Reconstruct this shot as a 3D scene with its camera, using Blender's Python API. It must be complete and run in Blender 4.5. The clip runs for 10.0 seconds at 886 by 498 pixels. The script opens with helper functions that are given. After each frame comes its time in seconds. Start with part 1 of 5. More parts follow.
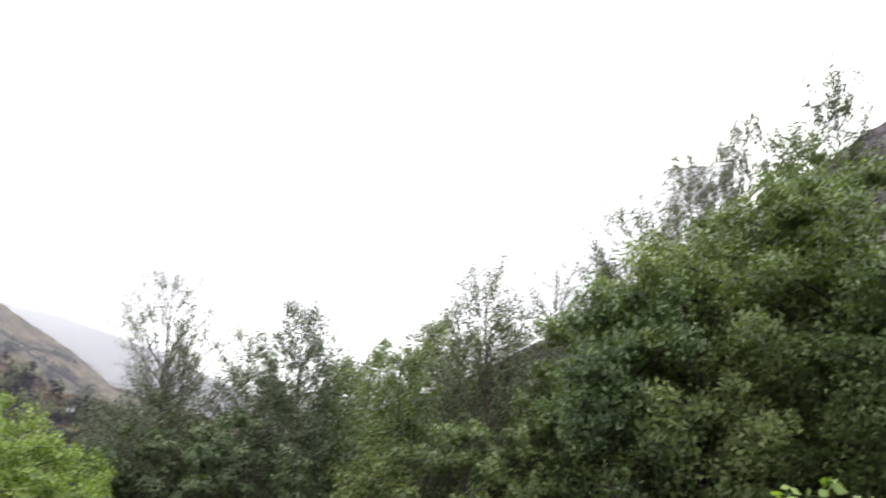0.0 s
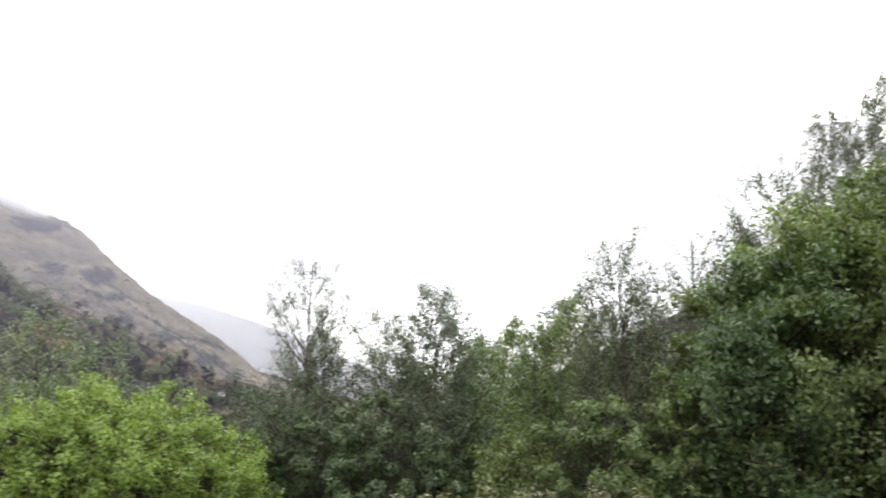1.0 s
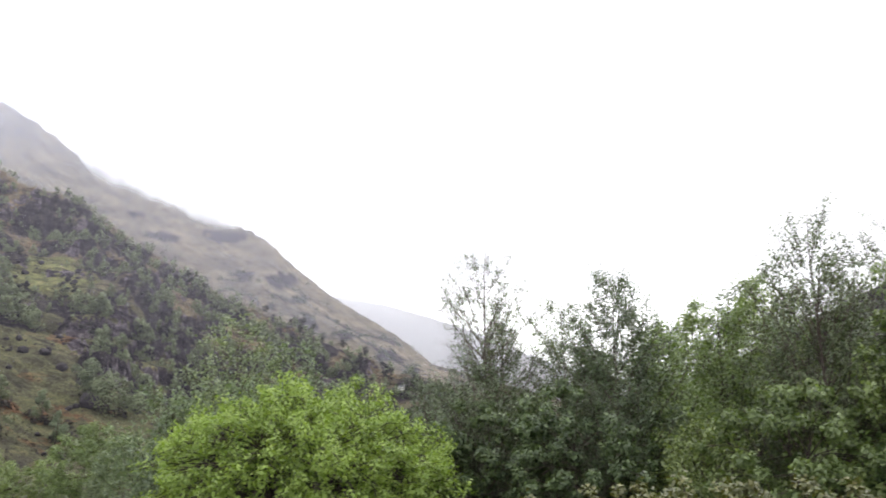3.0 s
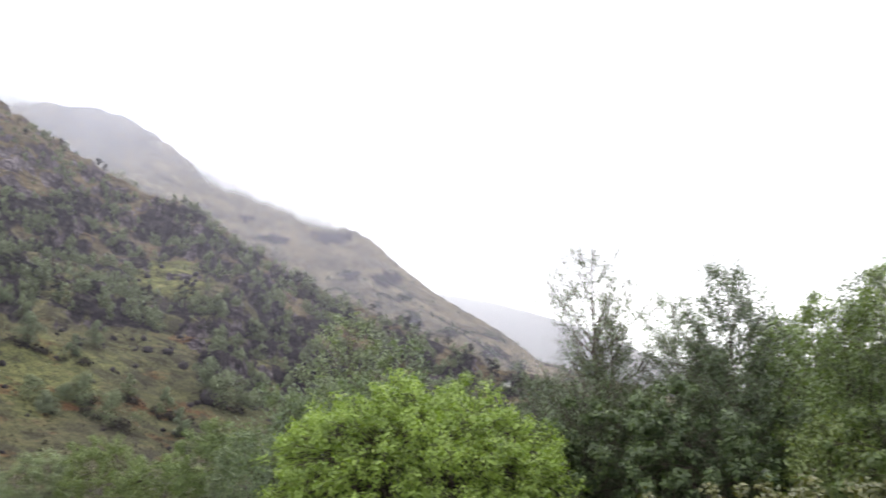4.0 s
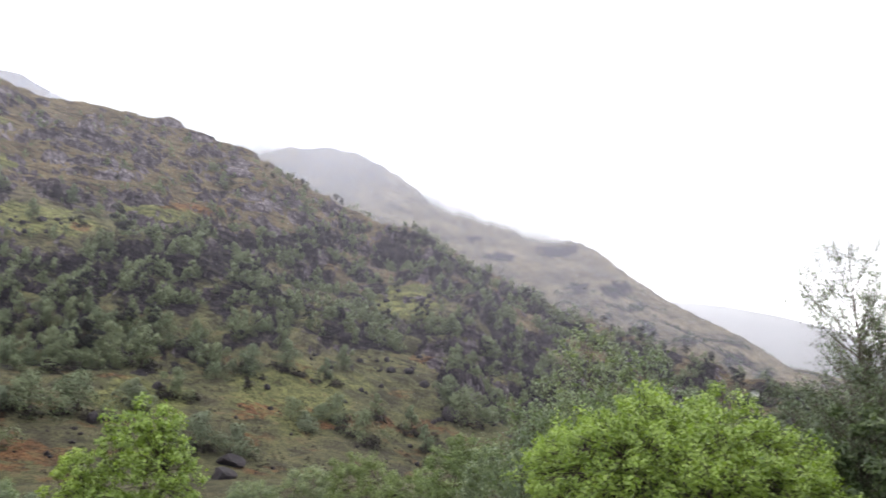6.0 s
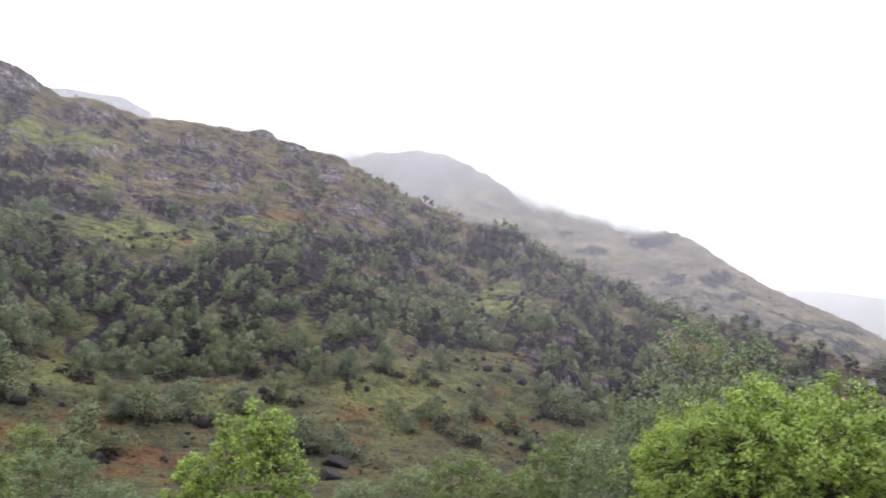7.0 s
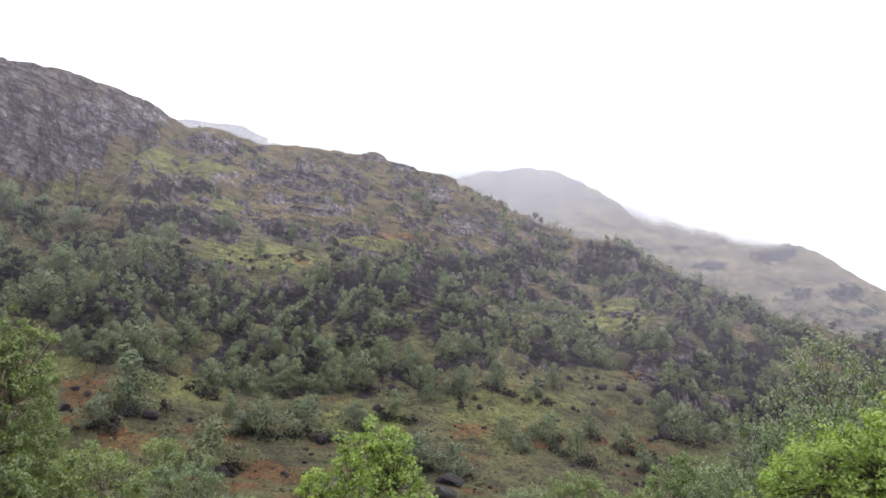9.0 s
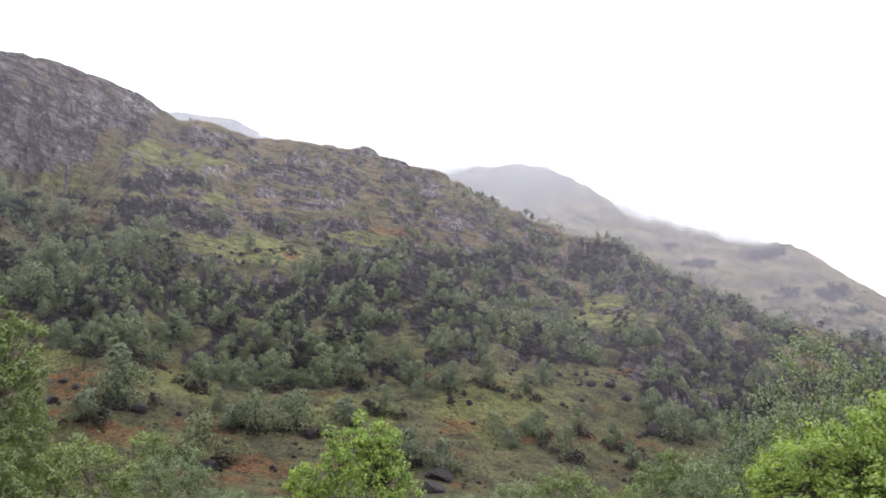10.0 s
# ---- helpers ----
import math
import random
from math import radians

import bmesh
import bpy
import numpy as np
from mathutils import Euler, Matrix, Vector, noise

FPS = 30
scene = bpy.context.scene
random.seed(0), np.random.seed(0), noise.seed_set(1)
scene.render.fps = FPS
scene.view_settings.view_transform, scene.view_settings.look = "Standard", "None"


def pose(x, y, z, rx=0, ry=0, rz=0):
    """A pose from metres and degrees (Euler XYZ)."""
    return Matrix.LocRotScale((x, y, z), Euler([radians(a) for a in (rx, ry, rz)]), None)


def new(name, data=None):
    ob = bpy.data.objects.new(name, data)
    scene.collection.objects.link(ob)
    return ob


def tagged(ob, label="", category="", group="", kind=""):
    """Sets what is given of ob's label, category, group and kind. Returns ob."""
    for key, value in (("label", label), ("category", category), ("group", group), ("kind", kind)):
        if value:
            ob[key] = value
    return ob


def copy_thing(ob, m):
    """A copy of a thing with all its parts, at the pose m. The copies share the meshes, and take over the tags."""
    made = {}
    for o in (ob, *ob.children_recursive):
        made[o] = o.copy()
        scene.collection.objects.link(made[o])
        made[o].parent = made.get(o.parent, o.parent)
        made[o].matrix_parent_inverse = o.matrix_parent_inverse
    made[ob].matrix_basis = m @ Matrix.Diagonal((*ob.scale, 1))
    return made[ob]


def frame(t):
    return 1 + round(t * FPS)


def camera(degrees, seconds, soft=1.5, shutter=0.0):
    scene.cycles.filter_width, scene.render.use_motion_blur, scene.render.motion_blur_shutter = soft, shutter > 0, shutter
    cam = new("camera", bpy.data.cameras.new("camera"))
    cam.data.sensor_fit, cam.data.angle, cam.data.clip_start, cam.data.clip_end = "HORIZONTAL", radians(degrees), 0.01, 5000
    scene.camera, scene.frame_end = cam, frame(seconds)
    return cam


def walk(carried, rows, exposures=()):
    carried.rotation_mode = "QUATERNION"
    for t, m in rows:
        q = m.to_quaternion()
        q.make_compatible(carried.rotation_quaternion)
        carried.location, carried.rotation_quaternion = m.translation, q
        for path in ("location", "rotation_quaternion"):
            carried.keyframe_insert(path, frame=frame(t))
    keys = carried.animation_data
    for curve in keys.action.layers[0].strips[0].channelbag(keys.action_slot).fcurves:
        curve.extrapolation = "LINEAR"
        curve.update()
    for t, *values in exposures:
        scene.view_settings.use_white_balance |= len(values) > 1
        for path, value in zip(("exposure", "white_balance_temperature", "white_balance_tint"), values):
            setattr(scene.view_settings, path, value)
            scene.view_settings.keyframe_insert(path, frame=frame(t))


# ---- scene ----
# ---------------------------------------------------------------- camera and walk
EYE, REACH = 1.6, 0.5
cam = camera(56.5, 10.0, soft=1.7, shutter=0.6)
# seconds, heading, pitch and roll of a camera held at arm's length and swung to the left
TURNS = [
    (0.0, 0.0, 16.07, -1.77), (0.5, 4.57, 14.83, -1.41), (1.0, 9.15, 14.34, -1.31), (1.5, 12.8, 14.31, -1.37),
    (2.0, 16.29, 14.06, -1.24), (3.3, 22.85, 13.33, -0.6), (3.5, 24.24, 13.25, -0.63), (4.0, 28.43, 13.17, -0.96),
    (4.5, 32.89, 13.32, -0.94), (5.0, 37.53, 13.68, -0.94), (5.5, 41.1, 13.85, -0.95), (7.0, 51.31, 13.81, 0.48),
    (7.5, 54.29, 13.53, 0.43), (8.0, 56.76, 13.63, 0.12), (8.5, 58.23, 14.44, -0.25), (9.0, 58.93, 15.05, -0.51),
    (9.5, 58.83, 15.05, -0.63), (10.0, 58.19, 14.75, -0.82)]
STOPS = 0.0
walk(cam, [(t, pose(-REACH * math.sin(radians(a)), REACH * math.cos(radians(a)), EYE, 90 + p, r, a)) for t, a, p, r in TURNS],
     exposures=[(0.0, STOPS), (10.0, STOPS)])

# ---------------------------------------------------------------- sky and light
SUN_UP, SUN_ROUND = radians(55), radians(200)
world = bpy.data.worlds.new("world")
scene.world = world
world.use_nodes = True
nt = world.node_tree
nt.nodes.clear()
sky = nt.nodes.new("ShaderNodeTexSky")
sky.sky_type, sky.sun_disc = "NISHITA", False
sky.sun_elevation, sky.sun_rotation = SUN_UP, SUN_ROUND
sky.air_density, sky.dust_density, sky.ozone_density = 1.0, 6.0, 1.0
# an even layer of cloud over the clear sky
cloud = nt.nodes.new("ShaderNodeMix")
cloud.data_type = "RGBA"
cloud.inputs[0].default_value = 0.85
cloud.inputs[7].default_value = (24.0, 24.2, 23.8, 1)
back = nt.nodes.new("ShaderNodeBackground")
back.inputs["Strength"].default_value = 0.15
wout = nt.nodes.new("ShaderNodeOutputWorld")
nt.links.new(sky.outputs[0], cloud.inputs[6])
nt.links.new(cloud.outputs[2], back.inputs[0])
nt.links.new(back.outputs[0], wout.inputs[0])
sun = new("sun", bpy.data.lights.new("sun", "SUN"))
sun.data.energy, sun.data.angle, sun.data.color = 1.5, radians(25), (1.0, 0.97, 0.92)
sun.rotation_euler = (radians(35), 0, radians(160))

# ---------------------------------------------------------------- numbers: noise and small geometry
def hashed(ix, iy, seed):
    h = (ix * 374761393 + iy * 668265263 + seed * 974711) & 0xFFFFFFFF
    h = ((h ^ (h >> 13)) * 1274126177) & 0xFFFFFFFF
    return ((h ^ (h >> 16)) & 0xFFFF) / 65536.0


def grain(x, y, seed=0):
    """Smooth gradient noise in the plane, about -0.7 to 0.7."""
    x, y = np.asarray(x, float), np.asarray(y, float)
    ix, iy = np.floor(x).astype(np.int64), np.floor(y).astype(np.int64)
    fx, fy = x - ix, y - iy
    u, v = fx * fx * fx * (fx * (fx * 6 - 15) + 10), fy * fy * fy * (fy * (fy * 6 - 15) + 10)

    def corner(dx, dy):
        a = hashed(ix + dx, iy + dy, seed) * 2 * np.pi
        return np.cos(a) * (fx - dx) + np.sin(a) * (fy - dy)
    top = corner(0, 0) * (1 - u) + corner(1, 0) * u
    low = corner(0, 1) * (1 - u) + corner(1, 1) * u
    return top * (1 - v) + low * v


def rough(x, y, octaves, seed=0):
    total, size = 0.0, 1.0
    for k in range(octaves):
        total = total + grain(np.asarray(x) * 2 ** k, np.asarray(y) * 2 ** k, seed + k) * size
        size *= 0.5
    return total


def ease(a, b, x):
    t = np.clip((x - a) / (b - a), 0, 1)
    return t * t * (3 - 2 * t)


def place(az, r):
    """Ground position at a bearing (degrees, to the left of the first heading) and distance."""
    a = np.radians(az)
    return -r * np.sin(a), r * np.cos(a)


def quick_mesh(name, verts, faces, smooth=False, normals=None):
    """A mesh from arrays; faces is one (n, 3) or (n, 4) array or a list of such; normals, where given, one for each vertex."""
    verts = np.asarray(verts, np.float32)
    faces = faces if isinstance(faces, list) else [faces]
    me = bpy.data.meshes.new(name)
    me.vertices.add(len(verts))
    me.vertices.foreach_set("co", verts.ravel())
    loops = np.concatenate([np.asarray(f, np.int32).ravel() for f in faces])
    sizes = np.concatenate([np.full(len(f), f.shape[1], np.int32) for f in faces])
    me.loops.add(len(loops))
    me.loops.foreach_set("vertex_index", loops)
    me.polygons.add(len(sizes))
    me.polygons.foreach_set("loop_start", np.concatenate([[0], np.cumsum(sizes)[:-1]]).astype(np.int32))
    me.polygons.foreach_set("loop_total", sizes)
    if smooth or normals is not None:
        me.polygons.foreach_set("use_smooth", np.ones(len(sizes), bool))
    me.update(calc_edges=True)
    if normals is not None:
        me.normals_split_custom_set_from_vertices(np.asarray(normals, np.float32))
    return me


def part(name, me, material, parent, label=""):
    ob = new(name, me)
    if not me.materials:
        me.materials.append(material)
    ob.parent = parent
    return tagged(ob, label)


# ---------------------------------------------------------------- materials
def nodes_of(name):
    m = bpy.data.materials.new(name)
    m.use_nodes = True
    m.node_tree.nodes.clear()
    return m, m.node_tree.nodes, m.node_tree.links


def ramp(nodes, links, source, stops):
    n = nodes.new("ShaderNodeValToRGB")
    while len(n.color_ramp.elements) < len(stops):
        n.color_ramp.elements.new(0.5)
    for e, (p, c) in zip(n.color_ramp.elements, stops):
        e.position, e.color = p, (*c, 1)
    links.new(source, n.inputs[0])
    return n.outputs[0]


def blend(nodes, links, factor, a, b, kind="MIX"):
    n = nodes.new("ShaderNodeMix")
    n.data_type, n.blend_type = "RGBA", kind
    for socket, v in ((n.inputs[0], factor), (n.inputs[6], a), (n.inputs[7], b)):
        if isinstance(v, bpy.types.NodeSocket):
            links.new(v, socket)
        else:
            socket.default_value = v if isinstance(v, float) else (*v, 1)
    return n.outputs[2]


def cloudy(nodes, links, scale, detail=4.0, roughness=0.55, coords="Object"):
    tc = nodes.new("ShaderNodeTexCoord")
    n = nodes.new("ShaderNodeTexNoise")
    n.inputs["Scale"].default_value, n.inputs["Detail"].default_value, n.inputs["Roughness"].default_value = scale, detail, roughness
    links.new(tc.outputs[coords], n.inputs["Vector"])
    return n.outputs[0]


def leaf_material(name, dark, light, tip, through_light=0.3, clump=0.9, gloss=0.5, shine=0.4):
    """Leaves: each leaf has a shade of its own, whole sprays differ too, and light comes through the blade."""
    m, n, l = nodes_of(name)
    geo, info = n.new("ShaderNodeNewGeometry"), n.new("ShaderNodeObjectInfo")
    one = ramp(n, l, geo.outputs["Random Per Island"], [(0.0, dark), (0.55, light), (1.0, tip)])
    spray = ramp(n, l, cloudy(n, l, clump, 2.0), [(0.3, tuple(0.62 * c for c in dark)), (0.68, tip)])
    col = blend(n, l, 0.32, one, spray)
    tree = ramp(n, l, info.outputs["Random"], [(0.0, (0.82, 0.86, 0.85)), (1.0, (1.12, 1.08, 1.0))])
    col = blend(n, l, 1.0, col, tree, "MULTIPLY")
    bs, tr, mix = n.new("ShaderNodeBsdfPrincipled"), n.new("ShaderNodeBsdfTranslucent"), n.new("ShaderNodeMixShader")
    bs.inputs["Roughness"].default_value = gloss
    bs.inputs["Specular IOR Level"].default_value = shine
    l.new(col, bs.inputs["Base Color"])
    l.new(blend(n, l, 1.0, col, (1.15, 1.25, 0.6), "MULTIPLY"), tr.inputs[0])
    mix.inputs[0].default_value = through_light
    l.new(bs.outputs[0], mix.inputs[1])
    l.new(tr.outputs[0], mix.inputs[2])
    out = n.new("ShaderNodeOutputMaterial")
    l.new(mix.outputs[0], out.inputs[0])
    return m


def surface(name, stops, scale, bump=0.3, bump_scale=None, roughness=0.85, detail=6.0):
    """A matt natural surface: colours by coarse noise, speckle by fine noise, and relief."""
    m, n, l = nodes_of(name)
    col = ramp(n, l, cloudy(n, l, scale, detail), stops)
    speck = ramp(n, l, cloudy(n, l, scale * 9, 3.0), [(0.35, (0.7, 0.7, 0.7)), (0.65, (1.2, 1.2, 1.2))])
    col = blend(n, l, 1.0, col, speck, "MULTIPLY")
    bs = n.new("ShaderNodeBsdfPrincipled")
    bs.inputs["Roughness"].default_value = roughness
    bs.inputs["Specular IOR Level"].default_value = 0.25
    l.new(col, bs.inputs["Base Color"])
    b = n.new("ShaderNodeBump")
    b.inputs["Strength"].default_value, b.inputs["Distance"].default_value = bump, 0.3 / scale
    l.new(cloudy(n, l, bump_scale or scale * 4, 5.0), b.inputs["Height"])
    l.new(b.outputs[0], bs.inputs["Normal"])
    out = n.new("ShaderNodeOutputMaterial")
    l.new(bs.outputs[0], out.inputs[0])
    return m


M_BIRCH = leaf_material("birch_leaves", (0.015, 0.024, 0.016), (0.062, 0.085, 0.051), (0.140, 0.174, 0.110), 0.32, 0.9, 0.45, 0.3)
M_ALDER = leaf_material("alder_leaves", (0.015, 0.028, 0.014), (0.078, 0.118, 0.052), (0.175, 0.238, 0.106), 0.32, 0.9, 0.45, 0.3)
# darker copy of the alder leaves: shade under the trees put into colour
M_SHADED_ALDER = leaf_material("shaded_alder_leaves", (0.010, 0.020, 0.011), (0.050, 0.077, 0.037), (0.118, 0.160, 0.074), 0.28, 0.9, 0.45, 0.3)
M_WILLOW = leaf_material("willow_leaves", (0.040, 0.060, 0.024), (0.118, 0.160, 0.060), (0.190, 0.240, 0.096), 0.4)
M_SALLOW = leaf_material("sallow_leaves", (0.062, 0.086, 0.056), (0.132, 0.168, 0.106), (0.212, 0.250, 0.160), 0.4)
M_BRIGHT = leaf_material("spring_leaves", (0.090, 0.142, 0.026), (0.175, 0.255, 0.050), (0.270, 0.350, 0.090), 0.4)
M_GREY = leaf_material("silver_leaves", (0.070, 0.076, 0.066), (0.120, 0.130, 0.110), (0.180, 0.190, 0.160), 0.45)
M_HILL = leaf_material("hillside_leaves", (0.090, 0.108, 0.068), (0.107, 0.128, 0.080), (0.128, 0.152, 0.095), 0.10, 0.25, 0.6, 0.1)
M_KNOLL = leaf_material("hillside_willow_leaves", (0.098, 0.114, 0.082), (0.114, 0.132, 0.094), (0.134, 0.152, 0.108), 0.10, 0.25, 0.6, 0.1)
# for meadow tufts, and for added clumps that darken tree feet as shade
M_HEATHER_AND_SHADE = leaf_material("heather", (0.014, 0.013, 0.015), (0.024, 0.022, 0.022), (0.042, 0.038, 0.032), 0.1, 0.3, 0.7, 0.1)
M_SCRUB = leaf_material("scrub_leaves", (0.030, 0.040, 0.028), (0.046, 0.060, 0.040), (0.066, 0.084, 0.054), 0.2, 0.1)
M_PINE = leaf_material("pine_needles", (0.015, 0.016, 0.018), (0.024, 0.026, 0.027), (0.036, 0.039, 0.036), 0.05, 0.4, 0.6, 0.1)
M_FIELD = leaf_material("field_leaves", (0.056, 0.082, 0.033), (0.124, 0.162, 0.066), (0.195, 0.238, 0.102), 0.35, 0.9, 0.5, 0.3)
M_BRACKEN = leaf_material("heath_leaves", (0.044, 0.052, 0.012), (0.084, 0.088, 0.022), (0.128, 0.118, 0.034), 0.25)
M_BARK = surface("birch_bark", [(0.3, (0.035, 0.028, 0.025)), (0.6, (0.085, 0.066, 0.058)), (0.8, (0.17, 0.14, 0.125))], 3.0, 0.6)
M_SILVER = surface("silver_bark", [(0.3, (0.16, 0.145, 0.14)), (0.6, (0.34, 0.32, 0.315)), (0.8, (0.46, 0.44, 0.43))], 3.0, 0.5)
M_DARKBARK = surface("dark_bark", [(0.3, (0.018, 0.013, 0.011)), (0.7, (0.055, 0.040, 0.034))], 4.0, 0.6)
M_ROCK = surface("boulder_rock", [(0.3, (0.008, 0.006, 0.009)), (0.58, (0.020, 0.016, 0.021)), (0.8, (0.07, 0.062, 0.068))], 0.7, 0.7)


def layered(nodes, links, scale, dip, detail, roughness, cracks=False):
    """Noise drawn out along tilted beds of rock: scale along, across and up the beds."""
    tc, along, across, sep, join = (nodes.new("ShaderNodeTexCoord"), nodes.new("ShaderNodeVectorMath"), nodes.new("ShaderNodeVectorMath"),
                                    nodes.new("ShaderNodeSeparateXYZ"), nodes.new("ShaderNodeCombineXYZ"))
    for node, way in ((along, (0.42, 0.91, 0.0)), (across, (-0.91, 0.42, 0.0))):
        node.operation = "DOT_PRODUCT"
        links.new(tc.outputs["Object"], node.inputs[0])
        node.inputs[1].default_value = way
    links.new(tc.outputs["Object"], sep.inputs[0])

    def times(socket, k, plus=None):
        m = nodes.new("ShaderNodeMath")
        m.operation = "MULTIPLY_ADD" if plus else "MULTIPLY"
        links.new(socket, m.inputs[0])
        m.inputs[1].default_value = k
        if plus:
            links.new(plus, m.inputs[2])
        return m.outputs[0]
    links.new(times(along.outputs["Value"], scale[0]), join.inputs[0])
    links.new(times(across.outputs["Value"], scale[1]), join.inputs[1])
    links.new(times(sep.outputs["Z"], scale[2], times(along.outputs["Value"], dip * scale[2])), join.inputs[2])
    if cracks:
        t = nodes.new("ShaderNodeTexVoronoi")
        t.feature = "DISTANCE_TO_EDGE"
        warp, add = nodes.new("ShaderNodeTexNoise"), nodes.new("ShaderNodeVectorMath")
        warp.inputs["Scale"].default_value, warp.inputs["Detail"].default_value = 2.0, 4.0
        links.new(join.outputs[0], warp.inputs["Vector"])
        links.new(join.outputs[0], add.inputs[0])
        links.new(warp.outputs["Color"], add.inputs[1])
        links.new(add.outputs[0], t.inputs["Vector"])
        t.inputs["Scale"].default_value = 1.0
        return t.outputs["Distance"]
    t = nodes.new("ShaderNodeTexNoise")
    t.inputs["Scale"].default_value, t.inputs["Detail"].default_value, t.inputs["Roughness"].default_value = 1.0, detail, roughness
    links.new(join.outputs[0], t.inputs["Vector"])
    return t.outputs[0]


def ground_material():
    """Grass, dead bracken, bare rock and dry hill grass, mixed by the cover of the ground."""
    m, n, l = nodes_of("hill_ground")
    at, grow = n.new("ShaderNodeAttribute"), n.new("ShaderNodeAttribute")
    at.attribute_name, grow.attribute_name = "cover", "growth"
    sep, more = n.new("ShaderNodeSeparateColor"), n.new("ShaderNodeSeparateColor")
    l.new(at.outputs["Color"], sep.inputs[0])
    l.new(grow.outputs["Color"], more.inputs[0])
    grass = ramp(n, l, cloudy(n, l, 0.16, 8.0, 0.66), [(0.32, (0.024, 0.022, 0.017)), (0.46, (0.046, 0.045, 0.027)), (0.58, (0.074, 0.072, 0.038)), (0.70, (0.092, 0.066, 0.044))])
    lush = ramp(n, l, cloudy(n, l, 0.22, 8.0, 0.66), [(0.30, (0.036, 0.035, 0.020)), (0.44, (0.070, 0.074, 0.033)), (0.58, (0.112, 0.114, 0.048)), (0.70, (0.112, 0.090, 0.052))])
    fern = ramp(n, l, cloudy(n, l, 0.35, 7.0, 0.7), [(0.32, (0.036, 0.024, 0.015)), (0.50, (0.090, 0.046, 0.024)), (0.62, (0.118, 0.066, 0.032)), (0.74, (0.080, 0.074, 0.038))])
    dry = ramp(n, l, cloudy(n, l, 0.020, 9.0, 0.62), [(0.34, (0.052, 0.046, 0.040)), (0.50, (0.088, 0.074, 0.057)), (0.66, (0.124, 0.101, 0.074))])
    stone = ramp(n, l, layered(n, l, (0.14, 0.14, 0.26), 0.7, 9.0, 0.76), [(0.34, (0.022, 0.018, 0.025)), (0.46, (0.060, 0.050, 0.063)), (0.58, (0.098, 0.085, 0.099)), (0.70, (0.190, 0.172, 0.184))])
    bare = ramp(n, l, cloudy(n, l, 0.5, 8.0, 0.7), [(0.34, (0.060, 0.051, 0.065)), (0.52, (0.125, 0.110, 0.128)), (0.70, (0.205, 0.187, 0.205))])
    # dark heather; under the wood it also holds the trees' shade as colour
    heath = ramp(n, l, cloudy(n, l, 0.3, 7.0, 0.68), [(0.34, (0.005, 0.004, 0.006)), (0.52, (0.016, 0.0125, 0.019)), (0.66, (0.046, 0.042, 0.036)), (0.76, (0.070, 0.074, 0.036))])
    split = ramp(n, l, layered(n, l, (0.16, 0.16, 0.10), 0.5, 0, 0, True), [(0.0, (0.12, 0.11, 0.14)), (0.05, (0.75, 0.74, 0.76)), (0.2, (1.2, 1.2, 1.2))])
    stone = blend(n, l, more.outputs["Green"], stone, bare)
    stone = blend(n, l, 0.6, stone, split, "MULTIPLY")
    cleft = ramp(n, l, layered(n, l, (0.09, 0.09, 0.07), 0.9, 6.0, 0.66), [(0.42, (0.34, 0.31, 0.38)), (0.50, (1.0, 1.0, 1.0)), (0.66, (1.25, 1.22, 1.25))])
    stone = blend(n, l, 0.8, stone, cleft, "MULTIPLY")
    col = blend(n, l, sep.outputs["Blue"], grass, dry)
    col = blend(n, l, more.outputs["Red"], col, lush)

    def broken(mask, scale, seed_detail, soft=0.16):
        """A cover that breaks up into tufts at its edges."""
        add, rng = n.new("ShaderNodeMath"), n.new("ShaderNodeMapRange")
        add.operation = "ADD"
        l.new(mask, add.inputs[0])
        l.new(cloudy(n, l, scale, seed_detail, 0.7), add.inputs[1])
        rng.inputs["From Min"].default_value, rng.inputs["From Max"].default_value = 1.0 - soft, 1.0 + soft
        l.new(add.outputs[0], rng.inputs["Value"])
        return rng.outputs[0]
    col = blend(n, l, broken(sep.outputs["Green"], 0.5, 6.0), col, fern)
    col = blend(n, l, broken(sep.outputs["Red"], 0.4, 7.0, 0.10), col, stone)
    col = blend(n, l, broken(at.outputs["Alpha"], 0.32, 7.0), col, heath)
    fine = ramp(n, l, cloudy(n, l, 1.1, 6.0, 0.74), [(0.40, (0.40, 0.38, 0.42)), (0.50, (1.0, 1.0, 1.0)), (0.62, (1.5, 1.5, 1.42))])
    col = blend(n, l, 0.9, col, fine, "MULTIPLY")
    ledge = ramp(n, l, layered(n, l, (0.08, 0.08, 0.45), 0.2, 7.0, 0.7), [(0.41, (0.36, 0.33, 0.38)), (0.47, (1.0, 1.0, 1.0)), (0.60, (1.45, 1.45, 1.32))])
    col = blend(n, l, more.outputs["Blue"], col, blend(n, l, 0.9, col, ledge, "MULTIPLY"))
    bs = n.new("ShaderNodeBsdfPrincipled")
    bs.inputs["Roughness"].default_value = 0.95
    bs.inputs["Specular IOR Level"].default_value = 0.1
    l.new(col, bs.inputs["Base Color"])
    b = n.new("ShaderNodeBump")
    b.inputs["Strength"].default_value, b.inputs["Distance"].default_value = 1.0, 2.0
    l.new(layered(n, l, (0.35, 0.35, 0.8), 0.2, 8.0, 0.74), b.inputs["Height"])
    l.new(b.outputs[0], bs.inputs["Normal"])
    out = n.new("ShaderNodeOutputMaterial")
    l.new(bs.outputs[0], out.inputs[0])
    return m


